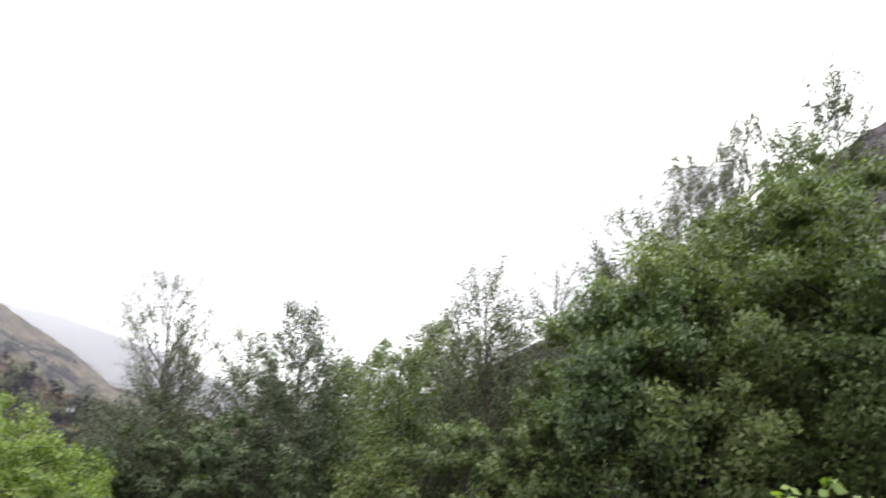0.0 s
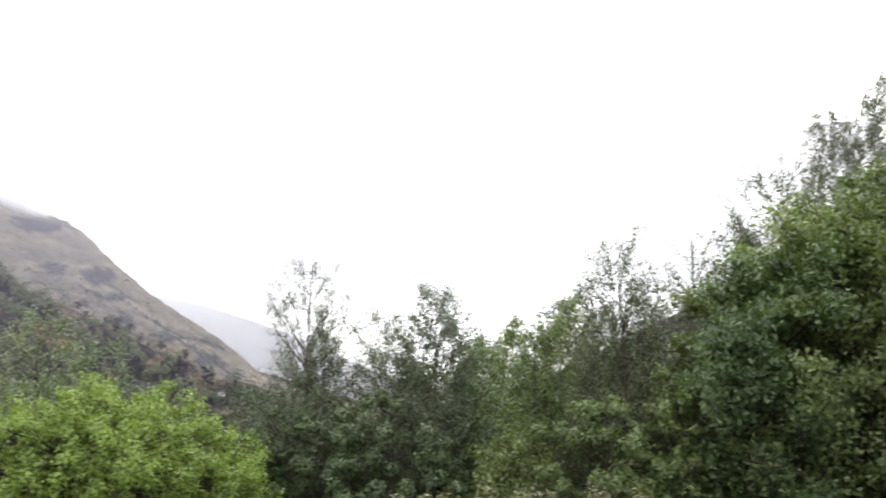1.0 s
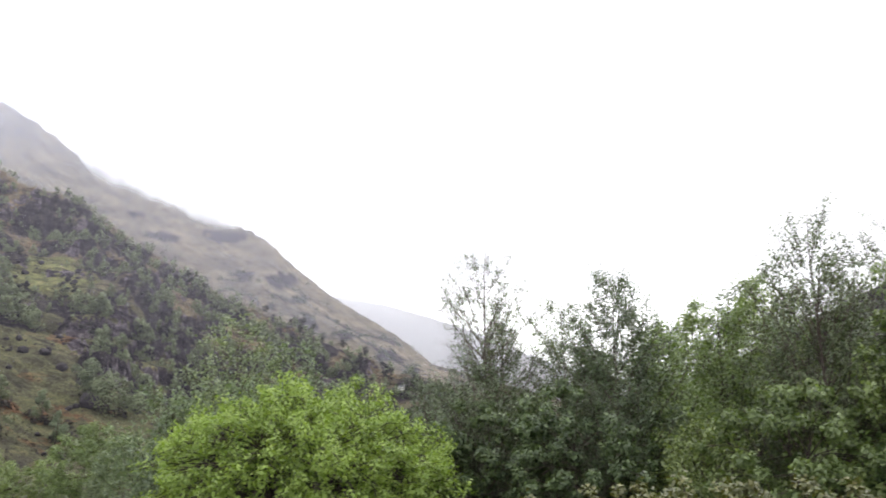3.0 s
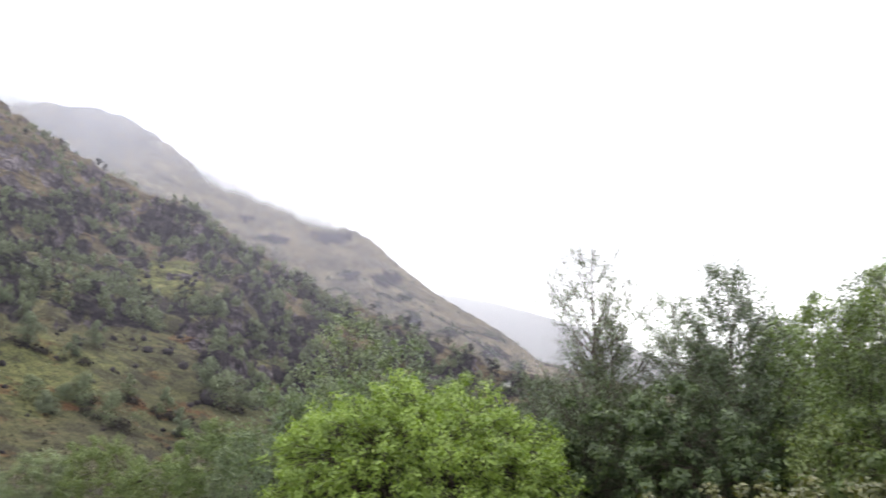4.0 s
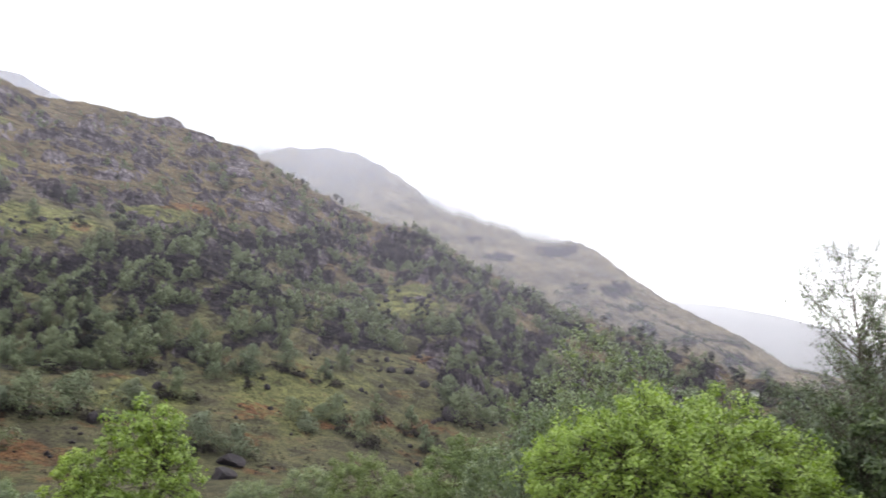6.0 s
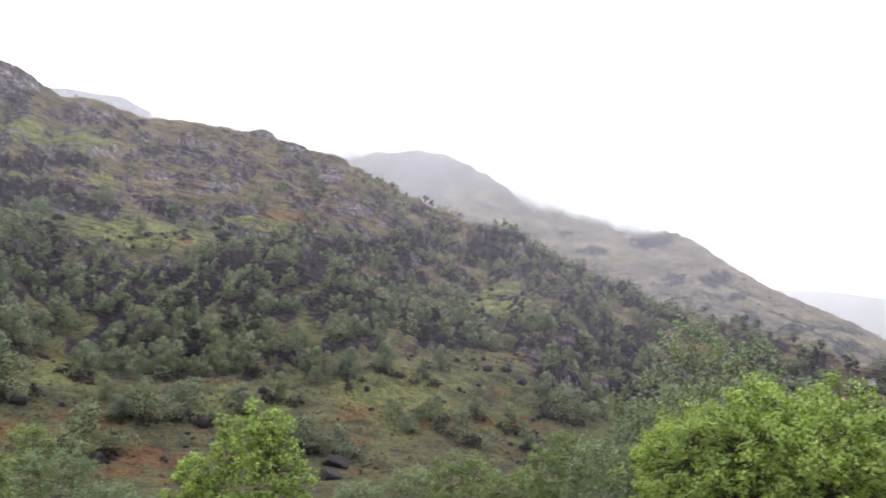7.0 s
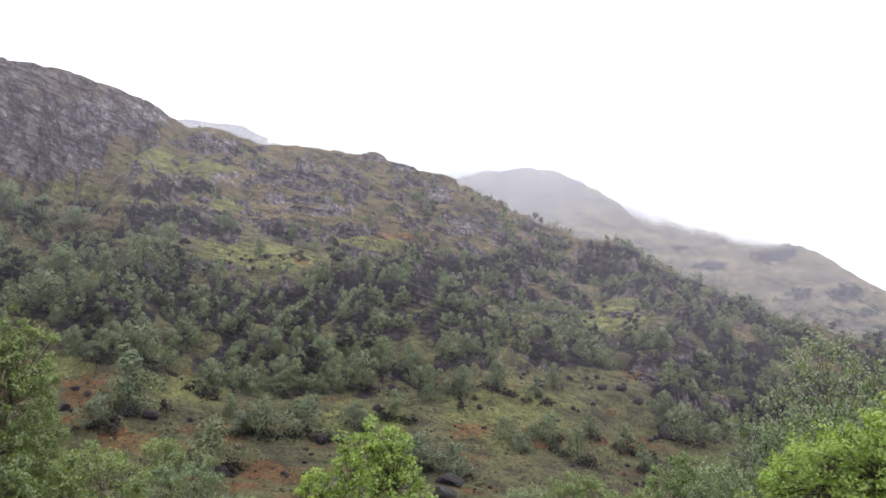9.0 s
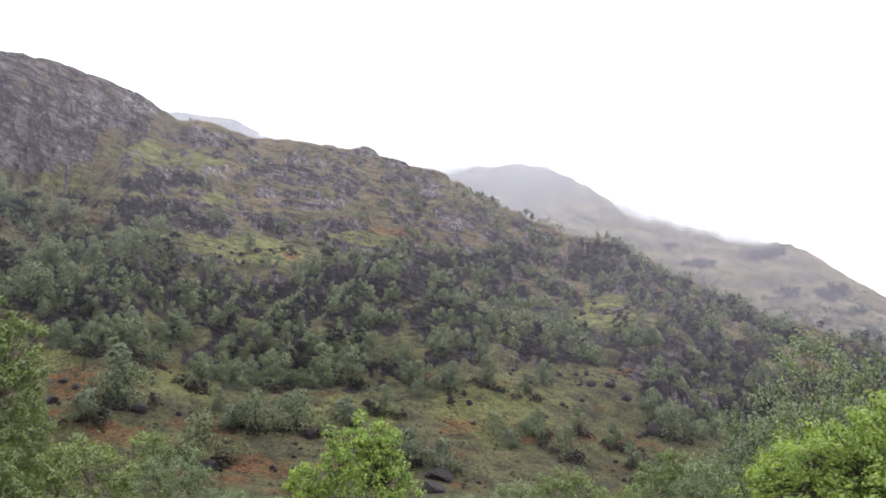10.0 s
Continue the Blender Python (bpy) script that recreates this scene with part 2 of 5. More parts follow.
# ---------------------------------------------------------------- the land: one sheet with four hills
# bearing, elevation of the crest seen from the eye, distance of the crest, distance of the foot
CRAGGY_HILL = [(10, 0.8, 430, 320), (18, 2.9, 440, 315), (22.3, 4.6, 445, 310), (25.4, 5.2, 450, 305), (30.0, 7.2, 470, 300),
               (35.2, 9.3, 500, 280), (38.3, 10.7, 510, 265), (42.2, 12.6, 530, 245), (43.9, 13.9, 540, 238), (45.7, 15.0, 545, 235), (49.7, 15.9, 570, 215),
               (53.7, 17.5, 590, 205), (58.5, 19.6, 605, 195), (62.4, 20.95, 620, 190), (64.6, 21.6, 630, 185), (68.2, 21.75, 640, 180), (72.7, 21.55, 640, 180),
               (75.1, 22.3, 640, 178), (77.8, 22.2, 630, 175), (78.7, 22.65, 622, 175), (80.2, 23.35, 610, 175), (82.1, 23.85, 600, 175), (89.2, 24.2, 590, 175), (110, 24, 600, 180), (140, 14, 620, 200), (165, 0, 640, 250)]
MISTY_HILL = [(-5, 0.8, 1150, 700), (10, 2.3, 1200, 700), (22.0, 5.6, 1250, 700), (23.6, 6.9, 1270, 700), (26.0, 8.5, 1300, 700), (29.6, 10.3, 1350, 720),
              (31.6, 11.9, 1400, 730), (33.5, 13.4, 1430, 735), (34.8, 14.1, 1450, 740), (36.5, 14.6, 1480, 740), (40, 15.6, 1500, 750), (43.7, 16.9, 1530, 760),
              (45.7, 17.6, 1560, 770), (47.6, 18.7, 1570, 770), (49.6, 19.8, 1600, 780), (51.2, 20.4, 1610, 790), (52.6, 20.7, 1620, 790), (55.7, 20.5, 1640, 800), (59.9, 20.5, 1650, 800), (66, 20.6, 1660, 800),
              (71.5, 22.0, 1680, 800), (73.8, 22.7, 1690, 800), (78, 22.8, 1700, 800), (90, 21, 1700, 800), (130, 10, 1700, 800), (165, 0, 1700, 800)]
FAR_HILL = [(-60, 2.25, 3600, 2400), (-5, 5.25, 3600, 2400), (8, 4.25, 3600, 2400), (14, 5.85, 3600, 2400), (18, 7.45, 3600, 2400), (21.5, 8.55, 3600, 2400), (25.4, 9.65, 3600, 2400),
            (28.8, 10.15, 3600, 2400), (36, 11.25, 3650, 2400), (60, 9.25, 3700, 2400), (120, 4.25, 3700, 2400)]
BACK_HILL = [(-165, 0, 700, 300), (-110, 13.25, 720, 320), (-70, 24.25, 740, 330), (-45, 26.25, 750, 330), (-33, 24.75, 750, 330), (-28.8, 22.35, 750, 330),
             (-20, 17.55, 740, 330), (-9.8, 11.25, 720, 330), (-5.9, 9.45, 710, 330), (-3.5, 8.15, 700, 330), (3, 5.25, 690, 340), (9, 2.75, 680, 350), (16, 0, 680, 360)]


# bearing, elevation, half width and half height, in degrees, of patches of the craggy hillside
CRAGS = [(78.7, 16.1, 2.6, 0.75), (75.2, 15.6, 1.9, 0.55), (79.6, 17.6, 1.5, 0.45), (77.0, 18.3, 1.9, 0.4), (83.4, 16.2, 1.3, 0.35), (70.8, 15.9, 1.3, 0.5), (72.9, 10.6, 1.9, 1.1),
         (62.6, 12.4, 4.6, 1.2), (58.6, 13.6, 2.3, 0.7), (69.0, 11.2, 2.4, 0.8), (48.1, 13.5, 1.7, 1.2), (43.2, 4.8, 1.7, 1.2), (38.9, 7.2, 1.5, 1.0), (41.8, 10.3, 1.2, 0.5), (53.2, 14.3, 1.8, 0.35), (62.3, 6.5, 1.0, 0.6)]
PALE_CRAGS = [(70.8, 17.9, 0.9, 0.4), (66.8, 17.6, 1.2, 0.5), (64.4, 21.2, 1.3, 0.3), (62.2, 20.5, 1.0, 0.25), (74.6, 19.2, 1.3, 0.35), (75.6, 21.6, 1.3, 0.4), (72.2, 20.2, 1.2, 0.3), (68.6, 20.4, 1.4, 0.25),
              (57.0, 16.6, 1.5, 0.3), (80.4, 22.6, 1.6, 0.4), (59.6, 18.8, 1.2, 0.25), (42.6, 4.2, 0.8, 0.6)]
LUSH = [(72.2, 14.1, 3.9, 1.0), (79.5, 19.6, 2.6, 0.8), (76.5, 19.6, 2.2, 0.7), (83.8, 17.2, 2.2, 0.5), (79.6, 16.9, 1.6, 0.3), (74.3, 17.3, 1.6, 0.4), (64.2, 15.3, 2.6, 0.5), (47.2, 10.2, 2.4, 1.2),
        (76.0, 5.0, 3.0, 1.0), (54.6, 3.6, 4.6, 2.0), (65.0, 3.4, 3.0, 1.0), (83.2, 6.0, 2.2, 0.6), (81.5, 11.6, 1.6, 0.5)]
BRACKEN = [(81.9, 4.0, 1.6, 1.7), (79.5, 1.6, 1.8, 0.8), (70.6, -0.3, 2.2, 1.0), (73.6, 2.2, 1.5, 0.8), (50.2, 1.9, 2.6, 0.5), (46.2, 1.6, 1.6, 0.6), (57.0, 2.6, 1.8, 0.5), (77.0, 6.2, 2.0, 0.4), (69.2, 13.9, 0.7, 0.3), (46.0, 6.4, 1.0, 0.35), (78.9, 15.1, 1.5, 0.3), (62.4, 15.8, 2.2, 0.25)]


def patches(az, el, table, ragged):
    """How much of a patch covers each place, 0 to 1, with broken edges."""
    d = np.zeros(np.shape(az))
    for a, e, w, h in table:
        d = np.maximum(d, ease(1.35, 0.65, ((az - a) / w) ** 2 + ((el - e) / h) ** 2 + 1.2 * ragged))
    return d


def hill(az, r, table, floor):
    a, e, d, f = (np.array(c, float) for c in zip(*table))
    el, dist, foot = np.interp(az, a, e) + 0.05, np.interp(az, a, d), np.interp(az, a, f)
    top = EYE + dist * np.tan(np.radians(el)) - floor
    u = (r - foot) / (dist - foot)
    return np.maximum(top, 0), u, dist


def height(x, y, full=False):
    """The height of the land at (x, y)."""
    x, y = np.asarray(x, float), np.asarray(y, float)
    r, az = np.hypot(x, y), np.degrees(np.arctan2(-x, y))
    floor = -5.0 * (1 - np.exp(-np.maximum(r - 3, 0) / 60)) + rough(x / 23, y / 23, 3, 5) * 0.9 * ease(8, 60, r)
    # the craggy hillside
    top, u1, dist = hill(az, r, CRAGGY_HILL, -5.0)
    c = np.clip(u1, 0, 1)
    g = 0.35 * c + 0.65 * c ** 1.6
    sheer = np.where(c < 0.86, 0.62 * (c / 0.86) ** 1.35, 0.62 + 0.38 * ease(0.86, 0.985, c))
    wall = ease(79.5, 83.5, az + 1.4 * rough(x / 40, y / 40, 3, 77)) * (1 - ease(100, 120, az))
    g = g + (sheer - g) * wall
    h1 = top * g
    swell = ease(0.08, 0.45, u1) * (1 - 0.8 * ease(0.86, 1.0, u1))
    h1 = h1 + rough(x / 110, y / 110, 4, 11) * 22 * swell * np.minimum(top / 120, 1)
    el = np.degrees(np.arctan2(h1 - 5.0 - EYE, r))
    ragged = rough(x / 16, y / 16, 3, 35)
    crags = np.maximum(patches(az, el, CRAGS, ragged), 0.8 * patches(az, el, PALE_CRAGS, ragged))
    craggy = np.clip(np.maximum(crags, rough(x / 30, y / 30, 3, 47) * 2.6 + 0.45), 0, 1) * ease(0.22, 0.42, u1) * (1 - 0.5 * ease(0.92, 1.0, u1))
    craggy = np.maximum(craggy, crags * ease(0.02, 0.1, u1)) * (1 - 0.85 * patches(az, el, LUSH[:9], 0.6 * ragged))
    # ledges, tall ones broken by short ones
    for rise, wander, seed, share in ((13.0, 60, 31, 0.8), (5.0, 26, 37, 0.8)):
        bend = rough(x / wander, y / wander, 4, seed) * 1.5
        q = h1 / rise + bend
        k = np.floor(q)
        h1 = h1 + ((k + ease(0.34, 0.56, q - k) - bend) * rise - h1) * craggy * share
    h1 = h1 + rough(x / 15, y / 15, 4, 61) * (0.9 + 2.0 * craggy + 2.0 * wall) * ease(0, 0.15, u1) * (1 - 0.6 * ease(0.93, 1.0, u1))
    h1 = h1 + (np.abs(rough(az / 1.1 + 0.02 * h1, r / 120, 4, 83)) * 34 - 9) * wall * ease(0.80, 0.87, u1) * (1 - ease(0.90, 0.96, u1))
    crest = rough(x / 13, y / 13, 4, 67)
    h1 = h1 + (np.sign(crest) * np.abs(crest) ** 0.8 * (2.2 - 1.2 * wall) - 0.4) * ease(0.88, 0.98, u1) * np.minimum(top / 120, 1)
    h1 = np.where(u1 > 1, np.maximum(h1 - 0.45 * (r - dist), h1 * 0.4), h1)
    h1 = np.where(u1 > 0, h1 - 5.0, -50)
    # the misty hill behind
    top2, u2, dist2 = hill(az, r, MISTY_HILL, -5.0)
    c = np.clip(u2, 0, 1)
    h2 = top2 * (0.5 * c + 0.5 * c ** 1.5)
    h2 = h2 + (rough(x / 260, y / 260, 4, 91) * 75 * (1 - 0.96 * ease(0.45, 0.95, u2)) + rough(x / 90, y / 90, 4, 97) * 11 * (1 - 0.6 * ease(0.9, 1.0, u2))) * ease(0, 0.2, u2) * np.minimum(top2 / 200, 1)
    h2 = np.where(u2 > 1, np.maximum(h2 - 0.5 * (r - dist2), h2 * 0.3), h2)
    h2 = np.where(u2 > 0, h2 - 5.0, -50)
    # the far hill down the glen
    top3, u3, dist3 = hill(az, r, FAR_HILL, -5.0)
    h3 = top3 * np.clip(u3, 0, 1) + rough(x / 500, y / 500, 4, 17) * 40 * ease(0, 0.3, u3) * (1 - 0.7 * ease(0.8, 1.0, u3))
    h3 = np.where(u3 > 1, h3 * np.clip(1 - (r - dist3) / 900, 0.3, 1), h3)
    h3 = np.where(u3 > 0, h3 - 5.0, -50)
    # the rocky hill behind the birches
    top4, u4, dist4 = hill(az, r, BACK_HILL, -5.0)
    c = np.clip(u4, 0, 1)
    h4 = top4 * (0.4 * c + 0.6 * c ** 1.5) + (rough(x / 90, y / 90, 5, 23) * 18 * (1 - 0.7 * ease(0.85, 1.0, u4)) + rough(x / 18, y / 18, 3, 29) * 3) * ease(0, 0.2, u4) * np.minimum(top4 / 80, 1)
    h4 = np.where(u4 > 1, np.maximum(h4 - 0.5 * (r - dist4), h4 * 0.3), h4)
    h4 = np.where(u4 > 0, h4 - 5.0, -50)
    z = np.maximum.reduce([floor, h1, h2, h3, h4])
    if not full:
        return z
    return z, az, r, u1, np.argmax([floor, h1, h2, h3, h4], axis=0), wall


def spot(az, el):
    """Where the land first reaches the elevation el on a bearing."""
    r = np.arange(60, 700, 0.5)
    x, y = place(az, r)
    z = height(x, y)
    k = int(np.argmax(np.degrees(np.arctan2(z - EYE, r)) >= el))
    return float(x[k]), float(y[k]), float(z[k]), float(r[k])


# bearing, and the lower and upper elevation of the wood there
WOOD = [(36, -2, 30), (40, 0.5, 30), (42.5, 2.5, 30), (44.5, 5.8, 30), (47, 6.9, 15.2), (49, 6.9, 15.6), (54, 6.8, 15.2), (58, 6.0, 14.6), (62, 5.0, 14.6), (66, 4.9, 13.6), (70, 4.9, 12.0), (73, 5.0, 11.4), (76, 5.6, 13.2), (80, 6.3, 14.8), (85, 7.2, 15.9), (92, 7.2, 16.6)]


def wooded(az, el, r, u):
    """How thick the wood stands on the craggy hillside, 0 to 1."""
    clump = rough(az / 2.2, r / 24, 3, 71)
    ragged = rough(az / 1.2, r / 15, 2, 73)
    a, low, high = (np.array(c, float) for c in zip(*WOOD))
    low, high = np.interp(az, a, low), np.interp(az, a, high)
    inside = ease(-0.25, 0.35, el - low + 0.7 * ragged) * ease(-0.5, 0.6, high - el + 0.9 * ragged)
    d = np.maximum(0.85 * inside, np.where(el > high, 0.10 + 0.14 * ease(70, 60, az), 0.022))
    d = np.where(el > 18.5, d * 0.5, d)
    d = d * (1 - 0.6 * patches(az, el, CRAGS[:12], ragged)) * (1 - 0.9 * patches(az, el, LUSH[:8], 0.4 * ragged))
    return np.clip(d * (0.95 + 3.4 * clump), 0, 1) * ((u > 0.015) & (u < np.where(az < 57, 1.02, 0.95)))


# bearing, elevation, half width and half height, in degrees, of the larger patches of scrub
SCRUB = [(36.42, 13.75, 1.5, 0.5), (32.55, 11.0, 1.1, 0.6), (30.76, 8.1, 0.9, 0.7), (40.58, 13.3, 1.3, 0.3), (31.36, 9.7, 0.7, 0.3), (42.66, 14.6, 0.8, 0.25), (35.23, 11.2, 0.9, 0.25), (25.2, 6.0, 0.8, 0.3), (27.99, 7.4, 0.5, 0.4), (23.41, 5.0, 0.7, 0.4)]


def scrubby(az, r, z):
    """How thick dark scrub stands on the brown hill, 0 to 1."""
    el = np.degrees(np.arctan2(z - EYE, r))
    ragged = 1.1 * rough(az / 0.7, r / 18, 3, 43)
    d = ease(0.12, 0.20, rough(az / 2.6, r / 34, 4, 41)) * (0.3 + 0.5 * ease(1380, 1200, r))
    for a, e, w, h in SCRUB:
        d = np.maximum(d, ease(1.15, 0.75, ((az - a) / w) ** 2 + ((el - e) / h) ** 2 + ragged))
    return d


def build_ground():
    az = np.concatenate([np.arange(-180, -42, 4.0), np.arange(-42, 14, 0.6), np.arange(14, 34, 0.28), np.arange(34, 92, 0.15), np.arange(92, 104, 0.5), np.arange(104, 180, 4.0)])
    r = np.concatenate([np.geomspace(0.6, 150, 70), np.geomspace(150, 165, 8)[1:], np.geomspace(165, 660, 360)[1:], np.geomspace(660, 720, 12)[1:], np.geomspace(720, 1800, 90)[1:], np.geomspace(1800, 4700, 36)[1:]])
    A, R = np.meshgrid(az, r, indexing="ij")
    x, y = place(A, R)
    z, _, _, u1, which, wall = height(x, y, True)
    na, nr = A.shape
    verts = np.stack([x, y, z], -1).reshape(-1, 3)
    i, j = np.meshgrid(np.arange(na), np.arange(nr - 1), indexing="ij")
    a, b = i * nr + j, ((i + 1) % na) * nr + j
    faces = np.stack([a, b, b + 1, a + 1], -1).reshape(-1, 4)
    centre = len(verts)
    verts = np.vstack([verts, [[0, 0, float(height(0.0, 0.0))]]])
    k = np.arange(na)
    fan = np.stack([np.full(na, centre), ((k + 1) % na) * nr, k * nr], -1)
    me = quick_mesh("ground", verts, [faces, fan], smooth=True)
    # what covers the ground
    dz = np.abs(np.gradient(z, axis=1)) / np.maximum(np.gradient(R, axis=1), 0.01)
    side = np.abs(np.gradient(z, axis=0)) / np.maximum(R * np.radians(np.gradient(A, axis=0)), 0.05)
    steep = np.hypot(dz, side)
    near = which == 1
    el = np.degrees(np.arctan2(z - EYE, R))
    ragged, fringe = rough(x / 16, y / 16, 3, 35), rough(x / 7, y / 7, 3, 39)
    open_hill = ease(0.45, 0.7, u1) * near
    cliff = near * ease(-0.7, 0.7, A - np.interp(el, [17, 18.5, 20.5, 21.3, 22.0, 24], [87.0, 83.2, 82.4, 81.5, 79.0, 78.5]) + 1.2 * ragged) * ease(17.1, 17.8, el + 0.5 * ragged) * (1 - 0.45 * ease(21.8, 22.8, el + 1.2 * ragged))
    # bare rock: steep risers, the cliff, scattered slabs
    riser = ease(1.15, 1.55, steep + 0.4 * fringe) * near * (1 - wall)
    stone = np.where(near, np.maximum(0.8 * riser * ease(0.2, 0.35, u1), cliff), ease(1.15, 1.75, steep))
    stone = np.maximum(stone, 0.7 * near * ease(0.36, 0.5, rough(x / 15, y / 15, 4, 8)) * ease(0.5, 0.7, u1))
    pale = np.clip(patches(A, el, PALE_CRAGS, 0.8 * fringe) + 0.6 * ease(0.40, 0.55, rough(x / 13, y / 13, 4, 28)) * open_hill, 0, 1) * near
    stone = np.maximum(np.maximum(stone, pale * ease(-0.15, 0.1, fringe)), 0.9 * near * patches(A, el, CRAGS, fringe) * ease(0.9, 1.4, steep + fringe))
    stone = np.where(which == 4, np.maximum(stone, 0.75 * ease(-21, -26, A)), np.where(near, stone, stone * 0.25))
    lush = np.clip(patches(A, el, LUSH, ragged) + 0.25 * ease(0.05, 0.3, rough(x / 22, y / 22, 4, 21)) * ease(0.6, 0.4, u1), 0, 1) * near
    fern = 0.56 * patches(A, el, BRACKEN, 1.3 * fringe) + 0.5 * ease(0.18, 0.4, rough(x / 12, y / 12, 4, 13)) * ease(0.5, 0.2, u1) + 0.40 * open_hill * (1 - lush)
    fern = fern * near
    dry = np.where(which == 2, 0.95, np.where(which == 3, 0.8, np.where(near, 0.6 * open_hill * (1 - lush) + 0.2 * ease(0, .3, rough(x / 50, y / 50, 3, 19)), 0.1)))
    # under the wood, shade between the trees is put into a near-black colour
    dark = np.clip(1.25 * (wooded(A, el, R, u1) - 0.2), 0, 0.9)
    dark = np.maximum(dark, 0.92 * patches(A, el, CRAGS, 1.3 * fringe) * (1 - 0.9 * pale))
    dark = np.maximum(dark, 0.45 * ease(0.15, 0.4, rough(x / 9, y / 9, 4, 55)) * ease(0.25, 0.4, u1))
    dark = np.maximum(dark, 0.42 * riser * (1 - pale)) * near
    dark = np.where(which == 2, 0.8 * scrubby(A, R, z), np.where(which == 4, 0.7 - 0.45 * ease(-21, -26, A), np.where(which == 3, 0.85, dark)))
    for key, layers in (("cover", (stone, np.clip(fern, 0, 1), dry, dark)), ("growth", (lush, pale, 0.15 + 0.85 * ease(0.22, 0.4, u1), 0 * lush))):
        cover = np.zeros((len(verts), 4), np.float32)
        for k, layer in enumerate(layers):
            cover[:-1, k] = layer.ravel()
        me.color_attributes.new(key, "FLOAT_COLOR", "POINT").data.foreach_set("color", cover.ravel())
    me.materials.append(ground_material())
    return tagged(new("ground", me), "glen floor and steep hillsides of grass, brown bracken and grey crags", "ground", kind="structure")


build_ground()


# ---------------------------------------------------------------- mist
def mist(name, label, near_az, far_az, dist, low, high, density, patch=0.0, patch_scale=0.004, tone=(0.72, 0.75, 0.90), ends=None):
    """A thin veil of cloud that hangs across the glen, denser with height, with ragged patches."""
    az = np.linspace(near_az, far_az, 60)
    levels = np.linspace(low, high, 14)
    A, Z = np.meshgrid(az, levels, indexing="ij")
    d = (dist(A) if callable(dist) else dist) + 8 * rough(A / 9, Z / 120, 2, 3)
    x, y = place(A, d)
    n = len(levels)
    i, j = np.meshgrid(np.arange(len(az) - 1), np.arange(n - 1), indexing="ij")
    a = (i * n + j).ravel()
    me = quick_mesh(name, np.stack([x, y, Z], -1).reshape(-1, 3), np.stack([a, a + n, a + n + 1, a + 1], -1), smooth=True)
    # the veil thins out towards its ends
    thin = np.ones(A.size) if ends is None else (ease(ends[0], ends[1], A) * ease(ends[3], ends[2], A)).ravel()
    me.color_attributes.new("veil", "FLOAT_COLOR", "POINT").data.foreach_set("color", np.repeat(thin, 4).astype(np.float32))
    m, nd, l = nodes_of(name)
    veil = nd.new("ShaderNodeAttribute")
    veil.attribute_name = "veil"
    tc, sep = nd.new("ShaderNodeTexCoord"), nd.new("ShaderNodeSeparateXYZ")
    l.new(tc.outputs["Object"], sep.inputs[0])
    puff = nd.new("ShaderNodeTexNoise")
    puff.inputs["Scale"].default_value, puff.inputs["Detail"].default_value = patch_scale, 5.0
    l.new(tc.outputs["Object"], puff.inputs["Vector"])
    shift = nd.new("ShaderNodeMath")
    shift.operation = "MULTIPLY_ADD"
    l.new(puff.outputs[0], shift.inputs[0])
    shift.inputs[1].default_value = patch
    l.new(sep.outputs["Z"], shift.inputs[2])
    level = nd.new("ShaderNodeMapRange")
    level.inputs["From Min"].default_value, level.inputs["From Max"].default_value = low + 0.5 * patch, high + 0.5 * patch
    l.new(shift.outputs[0], level.inputs["Value"])
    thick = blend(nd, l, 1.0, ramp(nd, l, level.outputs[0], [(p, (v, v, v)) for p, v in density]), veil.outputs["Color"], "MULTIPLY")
    wet, glow, both, clear, mix = (nd.new("ShaderNodeBsdfDiffuse"), nd.new("ShaderNodeBsdfTranslucent"), nd.new("ShaderNodeMixShader"),
                                   nd.new("ShaderNodeBsdfTransparent"), nd.new("ShaderNodeMixShader"))
    wet.inputs[0].default_value = glow.inputs[0].default_value = (*tone, 1)
    l.new(wet.outputs[0], both.inputs[1])
    l.new(glow.outputs[0], both.inputs[2])
    l.new(thick, mix.inputs[0])
    l.new(clear.outputs[0], mix.inputs[1])
    l.new(both.outputs[0], mix.inputs[2])
    out = nd.new("ShaderNodeOutputMaterial")
    l.new(mix.outputs[0], out.inputs[0])
    me.materials.append(m)
    return tagged(new(name, me), label, "mist", kind="stuff")


mist("mist_veil", "faint grey haze hanging before the hillside", 8, 112, 172, -8, 130, [(0.0, 0.002), (0.12, 0.004), (0.25, 0.016), (0.36, 0.045), (0.5, 0.088), (0.65, 0.11), (1.0, 0.11)], tone=(0.74, 0.74, 0.90))
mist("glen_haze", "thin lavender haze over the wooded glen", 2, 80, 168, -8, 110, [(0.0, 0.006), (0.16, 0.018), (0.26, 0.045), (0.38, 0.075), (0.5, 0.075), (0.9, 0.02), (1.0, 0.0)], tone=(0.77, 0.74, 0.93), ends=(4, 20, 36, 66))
for name, dist in (("cloud_bank", 1050), ("cloud_drift", 1010), ("cloud_wisp", 970)):
    mist(name, "low white cloud thickening towards the crest of the brown hill", 18, 100, dist, -8, 0.533 * dist, [(0.0, 0.022), (0.40, 0.042), (0.56, 0.08), (0.64, 0.14), (0.74, 0.21), (0.95, 0.24)], 120, 0.006)
mist("far_mist", "pale grey mist filling the far end of the glen", -20, 60, 2300, -10, 900, [(0.0, 0.42), (0.25, 0.44), (0.40, 0.60), (0.55, 0.92)], 90, 0.002, tone=(0.77, 0.77, 0.83))


